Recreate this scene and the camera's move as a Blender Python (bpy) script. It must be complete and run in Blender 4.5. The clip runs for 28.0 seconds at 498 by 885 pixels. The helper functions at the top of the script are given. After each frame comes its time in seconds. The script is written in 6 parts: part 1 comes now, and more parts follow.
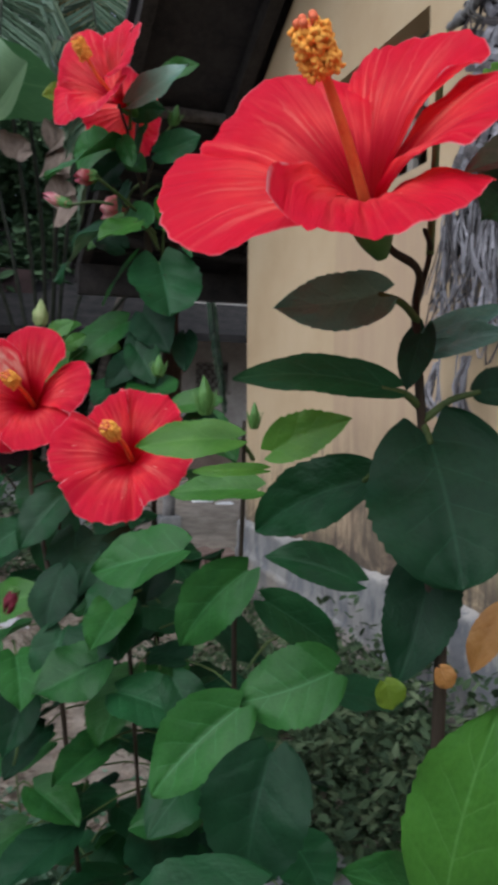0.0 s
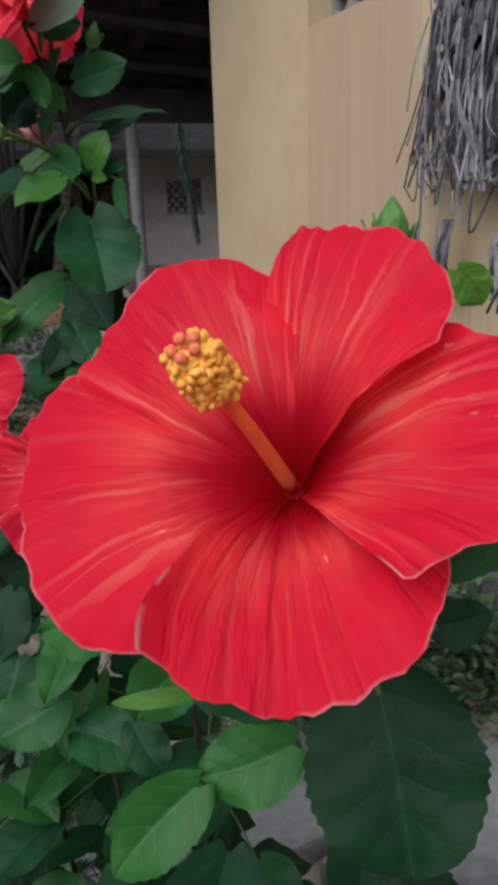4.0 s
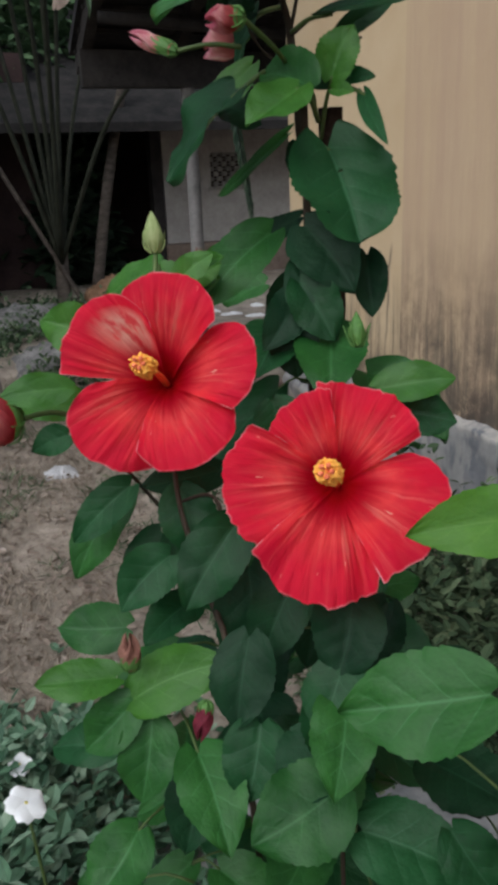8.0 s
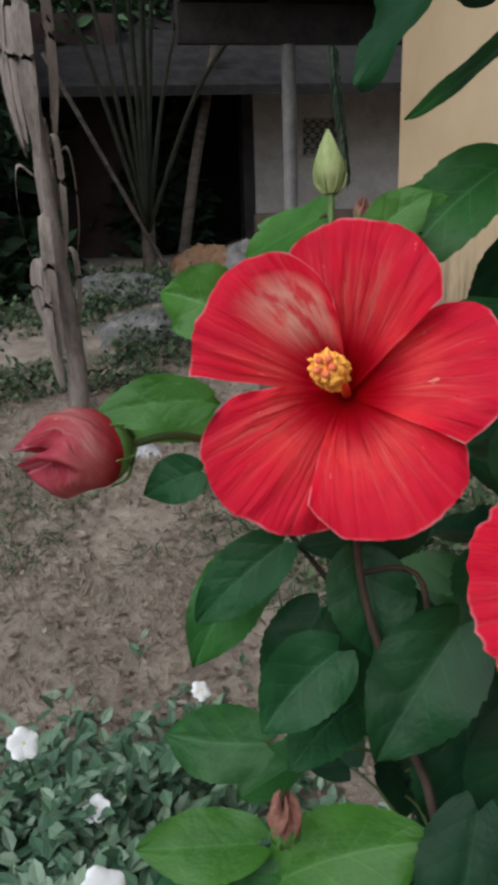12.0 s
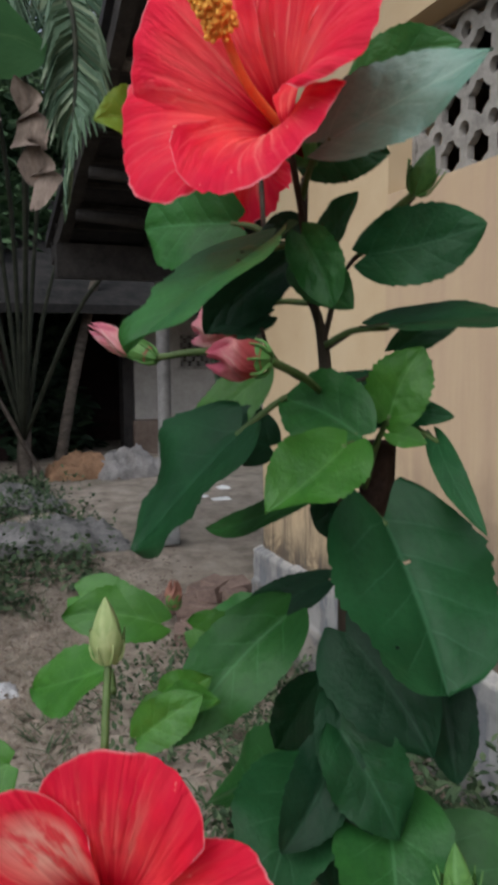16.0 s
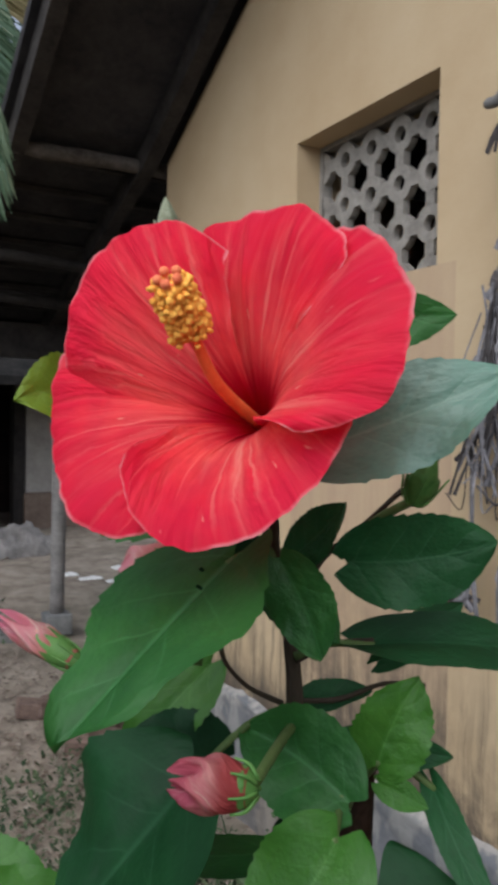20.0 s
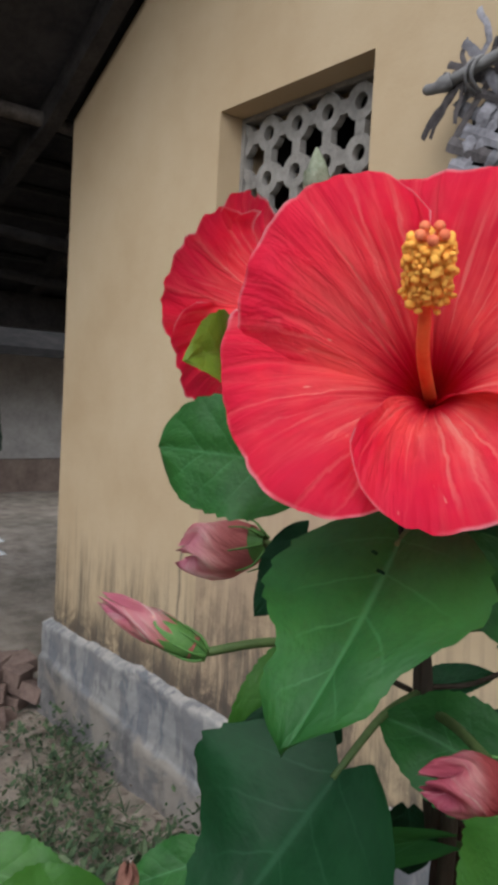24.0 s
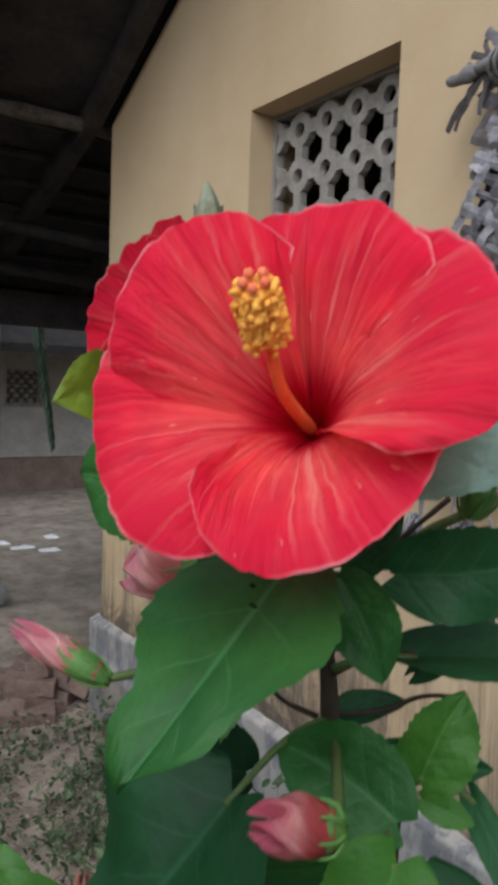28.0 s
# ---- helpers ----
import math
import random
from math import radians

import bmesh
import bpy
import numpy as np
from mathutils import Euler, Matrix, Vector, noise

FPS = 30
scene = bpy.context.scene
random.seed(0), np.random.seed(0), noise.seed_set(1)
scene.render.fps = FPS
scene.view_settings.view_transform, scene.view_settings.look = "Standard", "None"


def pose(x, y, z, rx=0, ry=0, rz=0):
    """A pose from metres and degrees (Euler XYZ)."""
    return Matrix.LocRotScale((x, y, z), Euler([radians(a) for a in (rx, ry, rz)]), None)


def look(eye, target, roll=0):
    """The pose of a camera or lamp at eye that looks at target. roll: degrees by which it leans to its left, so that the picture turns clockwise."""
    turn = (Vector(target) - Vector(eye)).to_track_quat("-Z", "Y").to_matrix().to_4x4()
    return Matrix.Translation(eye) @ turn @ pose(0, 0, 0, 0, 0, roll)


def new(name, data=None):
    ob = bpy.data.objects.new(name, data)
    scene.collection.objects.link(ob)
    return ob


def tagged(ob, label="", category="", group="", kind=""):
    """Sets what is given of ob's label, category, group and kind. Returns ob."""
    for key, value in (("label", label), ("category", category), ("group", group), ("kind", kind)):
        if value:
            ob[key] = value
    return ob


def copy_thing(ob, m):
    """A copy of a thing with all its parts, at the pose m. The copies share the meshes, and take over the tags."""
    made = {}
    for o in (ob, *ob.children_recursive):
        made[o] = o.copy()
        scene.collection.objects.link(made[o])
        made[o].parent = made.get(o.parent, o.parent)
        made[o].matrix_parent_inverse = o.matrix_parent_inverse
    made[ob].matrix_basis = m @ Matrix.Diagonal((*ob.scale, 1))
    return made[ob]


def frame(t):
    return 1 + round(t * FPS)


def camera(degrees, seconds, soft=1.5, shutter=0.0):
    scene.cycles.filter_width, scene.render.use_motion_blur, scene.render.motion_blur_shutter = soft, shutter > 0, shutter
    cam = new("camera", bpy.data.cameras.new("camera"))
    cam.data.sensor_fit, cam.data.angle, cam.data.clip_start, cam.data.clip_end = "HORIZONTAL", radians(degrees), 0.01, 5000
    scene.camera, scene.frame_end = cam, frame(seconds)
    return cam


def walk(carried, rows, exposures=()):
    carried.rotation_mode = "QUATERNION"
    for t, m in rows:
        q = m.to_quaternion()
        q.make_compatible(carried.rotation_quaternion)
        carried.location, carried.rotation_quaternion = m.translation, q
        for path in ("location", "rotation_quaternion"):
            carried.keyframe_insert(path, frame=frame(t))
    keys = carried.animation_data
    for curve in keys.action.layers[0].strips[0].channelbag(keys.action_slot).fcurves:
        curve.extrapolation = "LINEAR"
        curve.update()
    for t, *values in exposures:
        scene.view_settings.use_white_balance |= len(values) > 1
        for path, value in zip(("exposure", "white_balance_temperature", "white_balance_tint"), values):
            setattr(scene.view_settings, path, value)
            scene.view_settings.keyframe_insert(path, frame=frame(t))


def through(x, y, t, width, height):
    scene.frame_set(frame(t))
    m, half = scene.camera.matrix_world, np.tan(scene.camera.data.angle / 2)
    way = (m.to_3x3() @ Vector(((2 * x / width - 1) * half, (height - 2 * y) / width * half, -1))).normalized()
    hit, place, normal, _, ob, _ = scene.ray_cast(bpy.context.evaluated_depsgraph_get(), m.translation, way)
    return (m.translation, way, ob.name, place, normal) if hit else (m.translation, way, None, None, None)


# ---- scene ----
cam = camera(36.03, 28.0, soft=4.4, shutter=0.4)
METRES, EYE, TILT, LEAN, TURN = 1.6, 0.95, -2.68, -0.51, -20.66
ROWS = [
    (0.0, 0.0, 0.0, 0.0, 0.0, 0.0, -0.0),
    (0.5, 0.0143, -0.0061, 0.0139, 4.22, -1.27, 0.68),
    (1.0, 0.0223, -0.0071, 0.0316, 4.25, -1.46, 0.64),
    (1.5, 0.0198, 0.0064, 0.0606, 5.28, -1.53, 1.47),
    (2.0, 0.0249, 0.0154, 0.0849, 4.23, -3.52, 1.52),
    (2.5, 0.0252, 0.0286, 0.1015, 3.64, -6.57, 1.84),
    (4.5, 0.016, 0.0701, 0.1156, -3.0, -15.06, 2.58),
    (5.0, 0.0066, 0.0927, 0.117, -3.64, -14.08, 2.9),
    (5.5, -0.0164, 0.1075, 0.1119, 0.58, -14.31, 2.42),
    (6.0, -0.0409, 0.1115, 0.1122, 4.17, -13.89, 2.72),
    (6.5, -0.0584, 0.1206, 0.1068, 5.82, -14.3, 2.79),
    (7.0, -0.0775, 0.136, 0.1041, 5.71, -14.93, 2.61),
    (7.5, -0.1029, 0.1527, 0.1036, 4.4, -14.89, 2.77),
    (8.0, -0.1057, 0.1699, 0.0994, 0.44, -15.69, 2.85),
    (8.5, -0.0967, 0.2041, 0.0939, 1.26, -16.48, 2.83),
    (9.0, -0.0916, 0.2344, 0.0879, 1.82, -17.82, 2.9),
    (9.5, -0.0865, 0.2515, 0.085, 2.57, -17.9, 3.39),
    (10.0, -0.0799, 0.2677, 0.0847, 4.22, -17.18, 3.4),
    (10.5, -0.0839, 0.2745, 0.0789, 4.58, -17.91, 2.93),
    (11.0, -0.1062, 0.2796, 0.0789, 5.81, -17.96, 3.03),
    (11.5, -0.1344, 0.2892, 0.0834, 7.62, -17.56, 2.17),
    (13.5, -0.1808, 0.3258, 0.0945, -5.56, -15.01, -0.11),
    (14.0, -0.1775, 0.3279, 0.1128, -8.96, -11.57, -0.23),
    (14.5, -0.1683, 0.3272, 0.1255, -9.87, -9.9, 1.36),
    (15.0, -0.1392, 0.3288, 0.1417, -7.34, -6.68, 1.0),
    (15.5, -0.1211, 0.3318, 0.157, -4.29, -4.75, 1.23),
    (16.0, -0.1198, 0.3336, 0.177, -2.14, -3.61, 1.01),
    (16.5, -0.1206, 0.3374, 0.1921, -1.77, -2.66, 0.29),
    (17.0, -0.1189, 0.3402, 0.2087, -1.13, -0.24, 0.35),
    (17.5, -0.115, 0.3423, 0.2177, 0.51, 0.92, 0.43),
    (18.0, -0.1118, 0.3533, 0.2222, 3.63, 0.61, 0.92),
    (18.5, -0.1044, 0.3622, 0.2285, 5.4, 1.52, 0.6),
    (19.0, -0.1046, 0.3739, 0.2338, 2.32, 1.09, 0.39),
    (19.5, -0.127, 0.3845, 0.2448, -4.3, 2.07, -0.18),
    (20.0, -0.1338, 0.3868, 0.2509, -9.98, 0.99, 0.2),
    (20.5, -0.1423, 0.3934, 0.2542, -13.87, -1.49, -0.05),
    (21.0, -0.1505, 0.4007, 0.2537, -15.78, -1.59, -0.26),
    (21.5, -0.1557, 0.4074, 0.2521, -17.28, -1.62, -0.49),
    (22.0, -0.1659, 0.4138, 0.2507, -16.53, -1.9, -0.83),
    (22.5, -0.1727, 0.4166, 0.2507, -14.2, -1.78, -0.98),
    (25.0, -0.2213, 0.4258, 0.2479, -25.32, 0.16, -1.89),
    (25.5, -0.2292, 0.4303, 0.2464, -27.86, 0.28, -1.64),
    (26.0, -0.2337, 0.4323, 0.2441, -29.45, -0.0, -1.49),
    (26.5, -0.2297, 0.4277, 0.2429, -26.51, -0.03, -1.34),
    (27.0, -0.2089, 0.4197, 0.2401, -20.64, -0.79, -0.89),
    (27.5, -0.183, 0.407, 0.2406, -18.26, -0.67, 0.27),
    (28.0, -0.1608, 0.4049, 0.2606, -15.11, -1.36, -0.86),
]
walk(cam, [(t, pose(0, 0, EYE, TILT, LEAN, TURN) @ pose(METRES * x, METRES * y, METRES * z, 90 + pitch, roll, yaw)) for t, x, y, z, yaw, pitch, roll in ROWS],
     exposures=((0.0, 0.38, 5820, 10), (3.5, 0.36, 5980, 10), (6.0, 0.34, 6120, 9), (9.0, 0.30, 6100, 9), (15.0, 0.42, 6120, 9), (20.0, 0.43, 6050, 9), (28.0, 0.41, 6050, 9)))


# ---- light: soft daylight under trees, late in the day ----
world = bpy.data.worlds.new("sky")
scene.world = world
world.use_nodes = True
sky = world.node_tree.nodes.new("ShaderNodeTexSky")
sky.sky_type, sky.sun_disc = "NISHITA", False
sky.sun_elevation, sky.sun_rotation = radians(50), radians(235)
sky.air_density, sky.dust_density = 1.0, 3.0
haze = world.node_tree.nodes.new("ShaderNodeHueSaturation")
haze.inputs["Saturation"].default_value = 0.45
world.node_tree.links.new(sky.outputs[0], haze.inputs["Color"])
world.node_tree.links.new(haze.outputs[0], world.node_tree.nodes["Background"].inputs[0])
world.node_tree.nodes["Background"].inputs[1].default_value = 0.13
sun = new("sun", bpy.data.lights.new("sun", "SUN"))
sun.data.energy, sun.data.angle, sun.data.color = 1.6, radians(85), (1.0, 0.98, 0.95)
sun.matrix_world = look((-4.3, -3.6, 5.8), (0, 0, 0))


# ---- materials ----
class Nodes:
    """A short way to write node materials."""

    def __init__(self, name, rough=0.7, spec=0.3):
        self.m = bpy.data.materials.new(name)
        self.m.use_nodes = True
        self.t = self.m.node_tree
        self.b = self.t.nodes["Principled BSDF"]
        self.out = self.t.nodes["Material Output"]
        self.b.inputs["Roughness"].default_value = rough
        self.b.inputs["Specular IOR Level"].default_value = spec

    def node(self, kind, **inputs):
        n = self.t.nodes.new(kind)
        for k, v in inputs.items():
            self.plug(n.inputs[k.replace("_", " ")], v)
        return n

    def plug(self, socket, v):
        if isinstance(v, bpy.types.NodeSocket):
            self.t.links.new(v, socket)
        elif isinstance(v, (tuple, list)) and len(v) == 3 and socket.type == "RGBA":
            socket.default_value = (*v, 1)
        else:
            socket.default_value = v

    def coord(self, kind="Object"):
        return self.t.nodes.new("ShaderNodeTexCoord").outputs[kind]

    def scaled(self, vec, sx, sy, sz):
        n = self.t.nodes.new("ShaderNodeMapping")
        self.plug(n.inputs[0], vec)
        n.inputs["Scale"].default_value = (sx, sy, sz)
        return n.outputs[0]

    def noise(self, vec, scale, detail=4.0, rough=0.55, distort=0.0):
        n = self.node("ShaderNodeTexNoise", Scale=scale, Detail=detail, Roughness=rough, Distortion=distort)
        self.plug(n.inputs["Vector"], vec)
        return n.outputs[0]

    def math(self, op, a, b=0.0, c=0.0):
        n = self.t.nodes.new("ShaderNodeMath")
        n.operation = op
        for i, v in enumerate((a, b, c)):
            self.plug(n.inputs[i], v)
        return n.outputs[0]

    def ramp(self, fac, *stops):
        n = self.t.nodes.new("ShaderNodeValToRGB")
        e = n.color_ramp.elements
        while len(e) < len(stops):
            e.new(0.5)
        for el, (p, c) in zip(e, stops):
            el.position = p
            el.color = (*c, 1) if isinstance(c, tuple) else (c, c, c, 1)
        self.plug(n.inputs[0], fac)
        return n.outputs[0]

    def mix(self, fac, a, b, op="MIX"):
        n = self.t.nodes.new("ShaderNodeMix")
        n.data_type, n.blend_type = "RGBA", op
        for s, v in ((n.inputs[0], fac), (n.inputs[6], a), (n.inputs[7], b)):
            self.plug(s, v)
        return n.outputs[2]

    def split(self, vec):
        n = self.t.nodes.new("ShaderNodeSeparateXYZ")
        self.plug(n.inputs[0], vec)
        return n.outputs

    def join(self, x, y, z=0.0):
        n = self.t.nodes.new("ShaderNodeCombineXYZ")
        for i, v in enumerate((x, y, z)):
            self.plug(n.inputs[i], v)
        return n.outputs[0]

    def rand(self):
        return self.t.nodes.new("ShaderNodeObjectInfo").outputs["Random"]

    def island(self):
        return self.t.nodes.new("ShaderNodeNewGeometry").outputs["Random Per Island"]

    def colour(self, c):
        self.plug(self.b.inputs["Base Color"], c)
        return self

    def bump(self, h, strength=0.3, dist=0.01):
        n = self.node("ShaderNodeBump", Strength=strength, Distance=dist)
        self.plug(n.inputs["Height"], h)
        self.t.links.new(n.outputs[0], self.b.inputs["Normal"])
        return self

    def glow_through(self, colour, amount):
        """Thin tissue: part of the light comes through."""
        tr = self.node("ShaderNodeBsdfTranslucent")
        self.plug(tr.inputs["Color"], colour)
        ms = self.t.nodes.new("ShaderNodeMixShader")
        ms.inputs[0].default_value = amount
        self.t.links.new(self.b.outputs[0], ms.inputs[1])
        self.t.links.new(tr.outputs[0], ms.inputs[2])
        self.t.links.new(ms.outputs[0], self.out.inputs["Surface"])
        return self


def petal_material(name, red, coral, throat, magenta, streak=1.0, patch=0.0, rim_at=0.986, deep=1.0):
    n = Nodes(name, 0.58, 0.10)
    uv = n.split(n.coord("UV"))
    across, along = uv[0], uv[1]
    seed = n.rand()
    fine = n.noise(n.join(n.math("MULTIPLY", across, 15.0), n.math("MULTIPLY", along, 1.8), n.math("MULTIPLY", seed, 40.0)), 1.0, 3.0, 0.55, 0.8)
    wide = n.noise(n.join(n.math("MULTIPLY", across, 5.0), n.math("MULTIPLY", along, 2.2), n.math("MULTIPLY", seed, 23.0)), 1.0, 4.0, 0.6, 0.8)
    spots = n.noise(n.join(n.math("MULTIPLY", across, 22.0), n.math("MULTIPLY", along, 6.0), n.math("MULTIPLY", seed, 11.0)), 1.0, 2.0, 0.5, 0.4)
    fan = n.ramp(along, (0.16, 0.0), (0.30, 1.0), (0.62, 0.6), (0.95, 0.15))
    veins = n.math("MULTIPLY", n.ramp(fine, (0.48, 0.0), (0.72, 1.0)), fan)
    warm = n.math("ADD", n.math("MULTIPLY", wide, 0.45), n.ramp(along, (0.22, 0.36), (0.5, 0.30), (0.85, 0.0)))
    body = n.mix(n.ramp(warm, (0.22, 0.0), (0.60, 1.0)), red, coral)
    body = n.mix(n.ramp(n.math("ADD", along, n.math("MULTIPLY", n.math("SUBTRACT", wide, 0.5), 0.5)), (0.60, 0.0), (0.98, 0.75)), body, (red[0] * 0.88, red[1] * 0.7, red[2] * 1.15))
    shade = n.ramp(n.noise(n.join(n.math("MULTIPLY", across, 3.0), n.math("MULTIPLY", along, 3.5), n.math("MULTIPLY", seed, 57.0)), 1.0, 3.0, 0.6, 0.5), (0.38, 0.0), (0.64, 0.45))
    body = n.mix(shade, body, (red[0] * 0.76, red[1] * 0.55, red[2] * 1.05))
    body = n.mix(n.math("MULTIPLY", veins, 0.34 * streak), body, (min(1.0, coral[0] * 1.06), coral[1] * 2.0 + 0.04, coral[2] * 1.7 + 0.025))
    ray = n.noise(n.join(n.math("MULTIPLY", n.math("ADD", across, n.math("MULTIPLY", wide, 0.10)), 26.0), n.math("MULTIPLY", along, 0.9), n.math("MULTIPLY", seed, 71.0)), 1.0, 2.0, 0.5, 0.2)
    body = n.mix(n.math("MULTIPLY", n.ramp(ray, (0.58, 0.0), (0.72, 0.55 * streak)), fan), body, (min(1.0, coral[0] * 1.08), coral[1] * 2.6 + 0.08, coral[2] * 2.2 + 0.05))
    body = n.mix(n.math("MULTIPLY", n.ramp(spots, (0.72, 0.0), (0.76, 1.0)), n.ramp(along, (0.35, 0.0), (0.5, 0.85), (0.9, 0.3))), body, (0.96, 0.50, 0.38))
    if patch:
        spot = n.math("MULTIPLY", n.ramp(along, (0.36, 0.0), (0.46, 1.0), (0.76, 1.0), (0.90, 0.0)), n.ramp(across, (0.02, 0.0), (0.12, 1.0), (0.34, 1.0), (0.52, 0.0)))
        body = n.mix(n.math("MULTIPLY", n.math("MULTIPLY", spot, n.ramp(n.math("ADD", n.math("MULTIPLY", wide, 0.6), n.math("MULTIPLY", spots, 0.4)), (0.40, 0.15), (0.50, 1.0))), patch), body, (0.88, 0.42, 0.33))
    reach = n.math("ADD", along, n.math("MULTIPLY", n.math("SUBTRACT", fine, 0.5), 0.20))
    c = n.mix(n.ramp(reach, (0.20 * deep, 0.0), (0.35 * deep, 0.55), (0.52 * deep, 1.0)), throat, n.mix(n.ramp(reach, (0.34 * deep, 0.0), (0.60 * deep, 1.0)), magenta, body))
    edge = n.math("ABSOLUTE", n.math("SUBTRACT", across, 0.5))
    worn = n.ramp(n.noise(n.join(n.math("MULTIPLY", across, 4.0), n.math("MULTIPLY", along, 5.0), seed), 1.0, 3.0, 0.6), (0.44, 0.0), (0.58, 1.0))
    rim = n.math("MAXIMUM", n.ramp(along, (rim_at, 0.0), (rim_at + 0.012, 0.5)), n.math("MULTIPLY", n.ramp(edge, (0.490, 0.0), (0.497, 0.7)), n.ramp(along, (0.55, 0.0), (0.75, 1.0))))
    c = n.mix(n.math("MULTIPLY", rim, worn), c, (0.82, 0.45, 0.47))
    n.colour(c)
    n.bump(n.math("ADD", n.math("MULTIPLY", fine, 0.8), n.math("ADD", n.math("MULTIPLY", wide, 0.9), n.math("MULTIPLY", ray, 0.4))), 0.55, 0.0055)
    return n.glow_through(c, 0.44).m


def leaf_material(name, dark, light, vein, through=0.2, rough=0.47, spec=0.36):
    n = Nodes(name, rough, spec)
    uv = n.split(n.coord("UV"))
    side = n.math("MULTIPLY", n.math("ABSOLUTE", n.math("SUBTRACT", uv[0], 0.5)), 2.0)
    seed = n.rand()
    blotch = n.noise(n.join(n.math("MULTIPLY", uv[0], 2.2), n.math("MULTIPLY", uv[1], 2.6), n.math("MULTIPLY", seed, 31.0)), 1.0, 4.0, 0.6)
    net = n.noise(n.join(n.math("MULTIPLY", uv[0], 24.0), n.math("MULTIPLY", uv[1], 30.0), seed), 1.0, 3.0, 0.6)
    wob = n.math("MULTIPLY", n.math("SUBTRACT", blotch, 0.5), 0.5)
    wave = n.math("PINGPONG", n.math("ADD", n.math("SUBTRACT", n.math("MULTIPLY", uv[1], 4.6), n.math("MULTIPLY", n.math("POWER", side, 0.8), 1.3)), wob), 0.5)
    ribs = n.math("MAXIMUM", n.ramp(side, (0.012, 1.0), (0.04, 0.0)), n.math("MULTIPLY", n.ramp(wave, (0.008, 0.75), (0.04, 0.0)), n.ramp(side, (0.35, 1.0), (0.85, 0.0))))
    c = n.mix(n.ramp(n.math("ADD", n.math("MULTIPLY", blotch, 0.8), n.math("MULTIPLY", seed, 0.35)), (0.3, 0.0), (0.9, 1.0)), dark, light)
    c = n.mix(n.math("MULTIPLY", n.ramp(net, (0.45, 0.0), (0.75, 1.0)), 0.3), c, tuple(v * 0.6 for v in dark))
    c = n.mix(n.math("MULTIPLY", ribs, n.math("ADD", 0.20, n.math("MULTIPLY", seed, 0.28))), c, vein)
    n.colour(c)
    quilt = n.math("SMOOTH_MIN", n.math("MULTIPLY", wave, 2.0), 0.35, 0.3)
    n.bump(n.math("ADD", n.math("MULTIPLY", quilt, n.math("ADD", 0.08, n.math("MULTIPLY", seed, 0.22))), n.math("ADD", n.math("MULTIPLY", net, 0.12), n.math("MULTIPLY", blotch, 1.1))), 0.38, 0.006)
    return n.glow_through(n.mix(0.5, c, light), through).m


def plain(name, a, b, scale=8.0, rough=0.75, spec=0.25, bump=0.3, dist=0.004, stretch=(1, 1, 1), fine=6.0, vary=0.0, each=0.0):
    """Two-tone surface with coarse blotches and fine grain."""
    n = Nodes(name, rough, spec)
    v = n.scaled(n.coord(), *stretch)
    big, small = n.noise(v, scale, 5.0, 0.6), n.noise(v, scale * fine, 4.0, 0.65)
    f = n.math("ADD", n.math("MULTIPLY", big, 0.65), n.math("MULTIPLY", small, 0.35))
    c = n.mix(n.ramp(f, (0.36, 0.0), (0.64, 1.0)), a, b)
    if vary:
        k = n.math("ADD", 1.0 - vary, n.math("MULTIPLY", n.island(), 2 * vary))
        c = n.mix(1.0, c, n.join(k, k, k), "MULTIPLY")
    if each:
        k = n.math("ADD", 1.0 - each, n.math("MULTIPLY", n.rand(), 2 * each))
        c = n.mix(1.0, c, n.join(k, k, k), "MULTIPLY")
    n.colour(c)
    return n.bump(small, bump, dist).m


PETAL_RED = petal_material("petal_red", (0.82, 0.015, 0.040), (0.98, 0.085, 0.082), (0.44, 0.001, 0.005), (0.66, 0.007, 0.036), 1.25)
PETAL = petal_material("petal_scarlet", (0.88, 0.022, 0.052), (1.0, 0.110, 0.112), (0.46, 0.001, 0.006), (0.68, 0.010, 0.046), 1.5, 0.0, 0.983, 0.66)
PETAL_PALE = petal_material("petal_with_pale_patch", (0.82, 0.015, 0.040), (0.98, 0.085, 0.082), (0.44, 0.001, 0.005), (0.66, 0.007, 0.036), 1.4, 0.9)
PETAL_CRIMSON = petal_material("petal_crimson", (0.84, 0.014, 0.036), (0.98, 0.082, 0.076), (0.40, 0.001, 0.006), (0.66, 0.007, 0.034), 1.5, 0.0, 0.990, 1.0)
PETAL_BUD = petal_material("petal_furled_pink", (0.66, 0.25, 0.23), (0.80, 0.47, 0.42), (0.48, 0.14, 0.13), (0.56, 0.21, 0.20), 1.3)
PETAL_BUD_RED = petal_material("petal_furled_red", (0.44, 0.10, 0.11), (0.62, 0.31, 0.28), (0.30, 0.05, 0.05), (0.36, 0.08, 0.08), 0.7)
BUD_CRIMSON = plain("shrivelled_crimson", (0.07, 0.006, 0.014), (0.16, 0.02, 0.035), 80, 0.7, 0.2, 0.4, 0.002)
BUD_BROWN = plain("withered_bud", (0.14, 0.06, 0.045), (0.30, 0.15, 0.11), 80, 0.8, 0.2, 0.4, 0.002)
PETAL_WILT = petal_material("petal_wilted", (0.50, 0.07, 0.08), (0.68, 0.26, 0.24), (0.36, 0.03, 0.04), (0.52, 0.13, 0.14), 1.2)
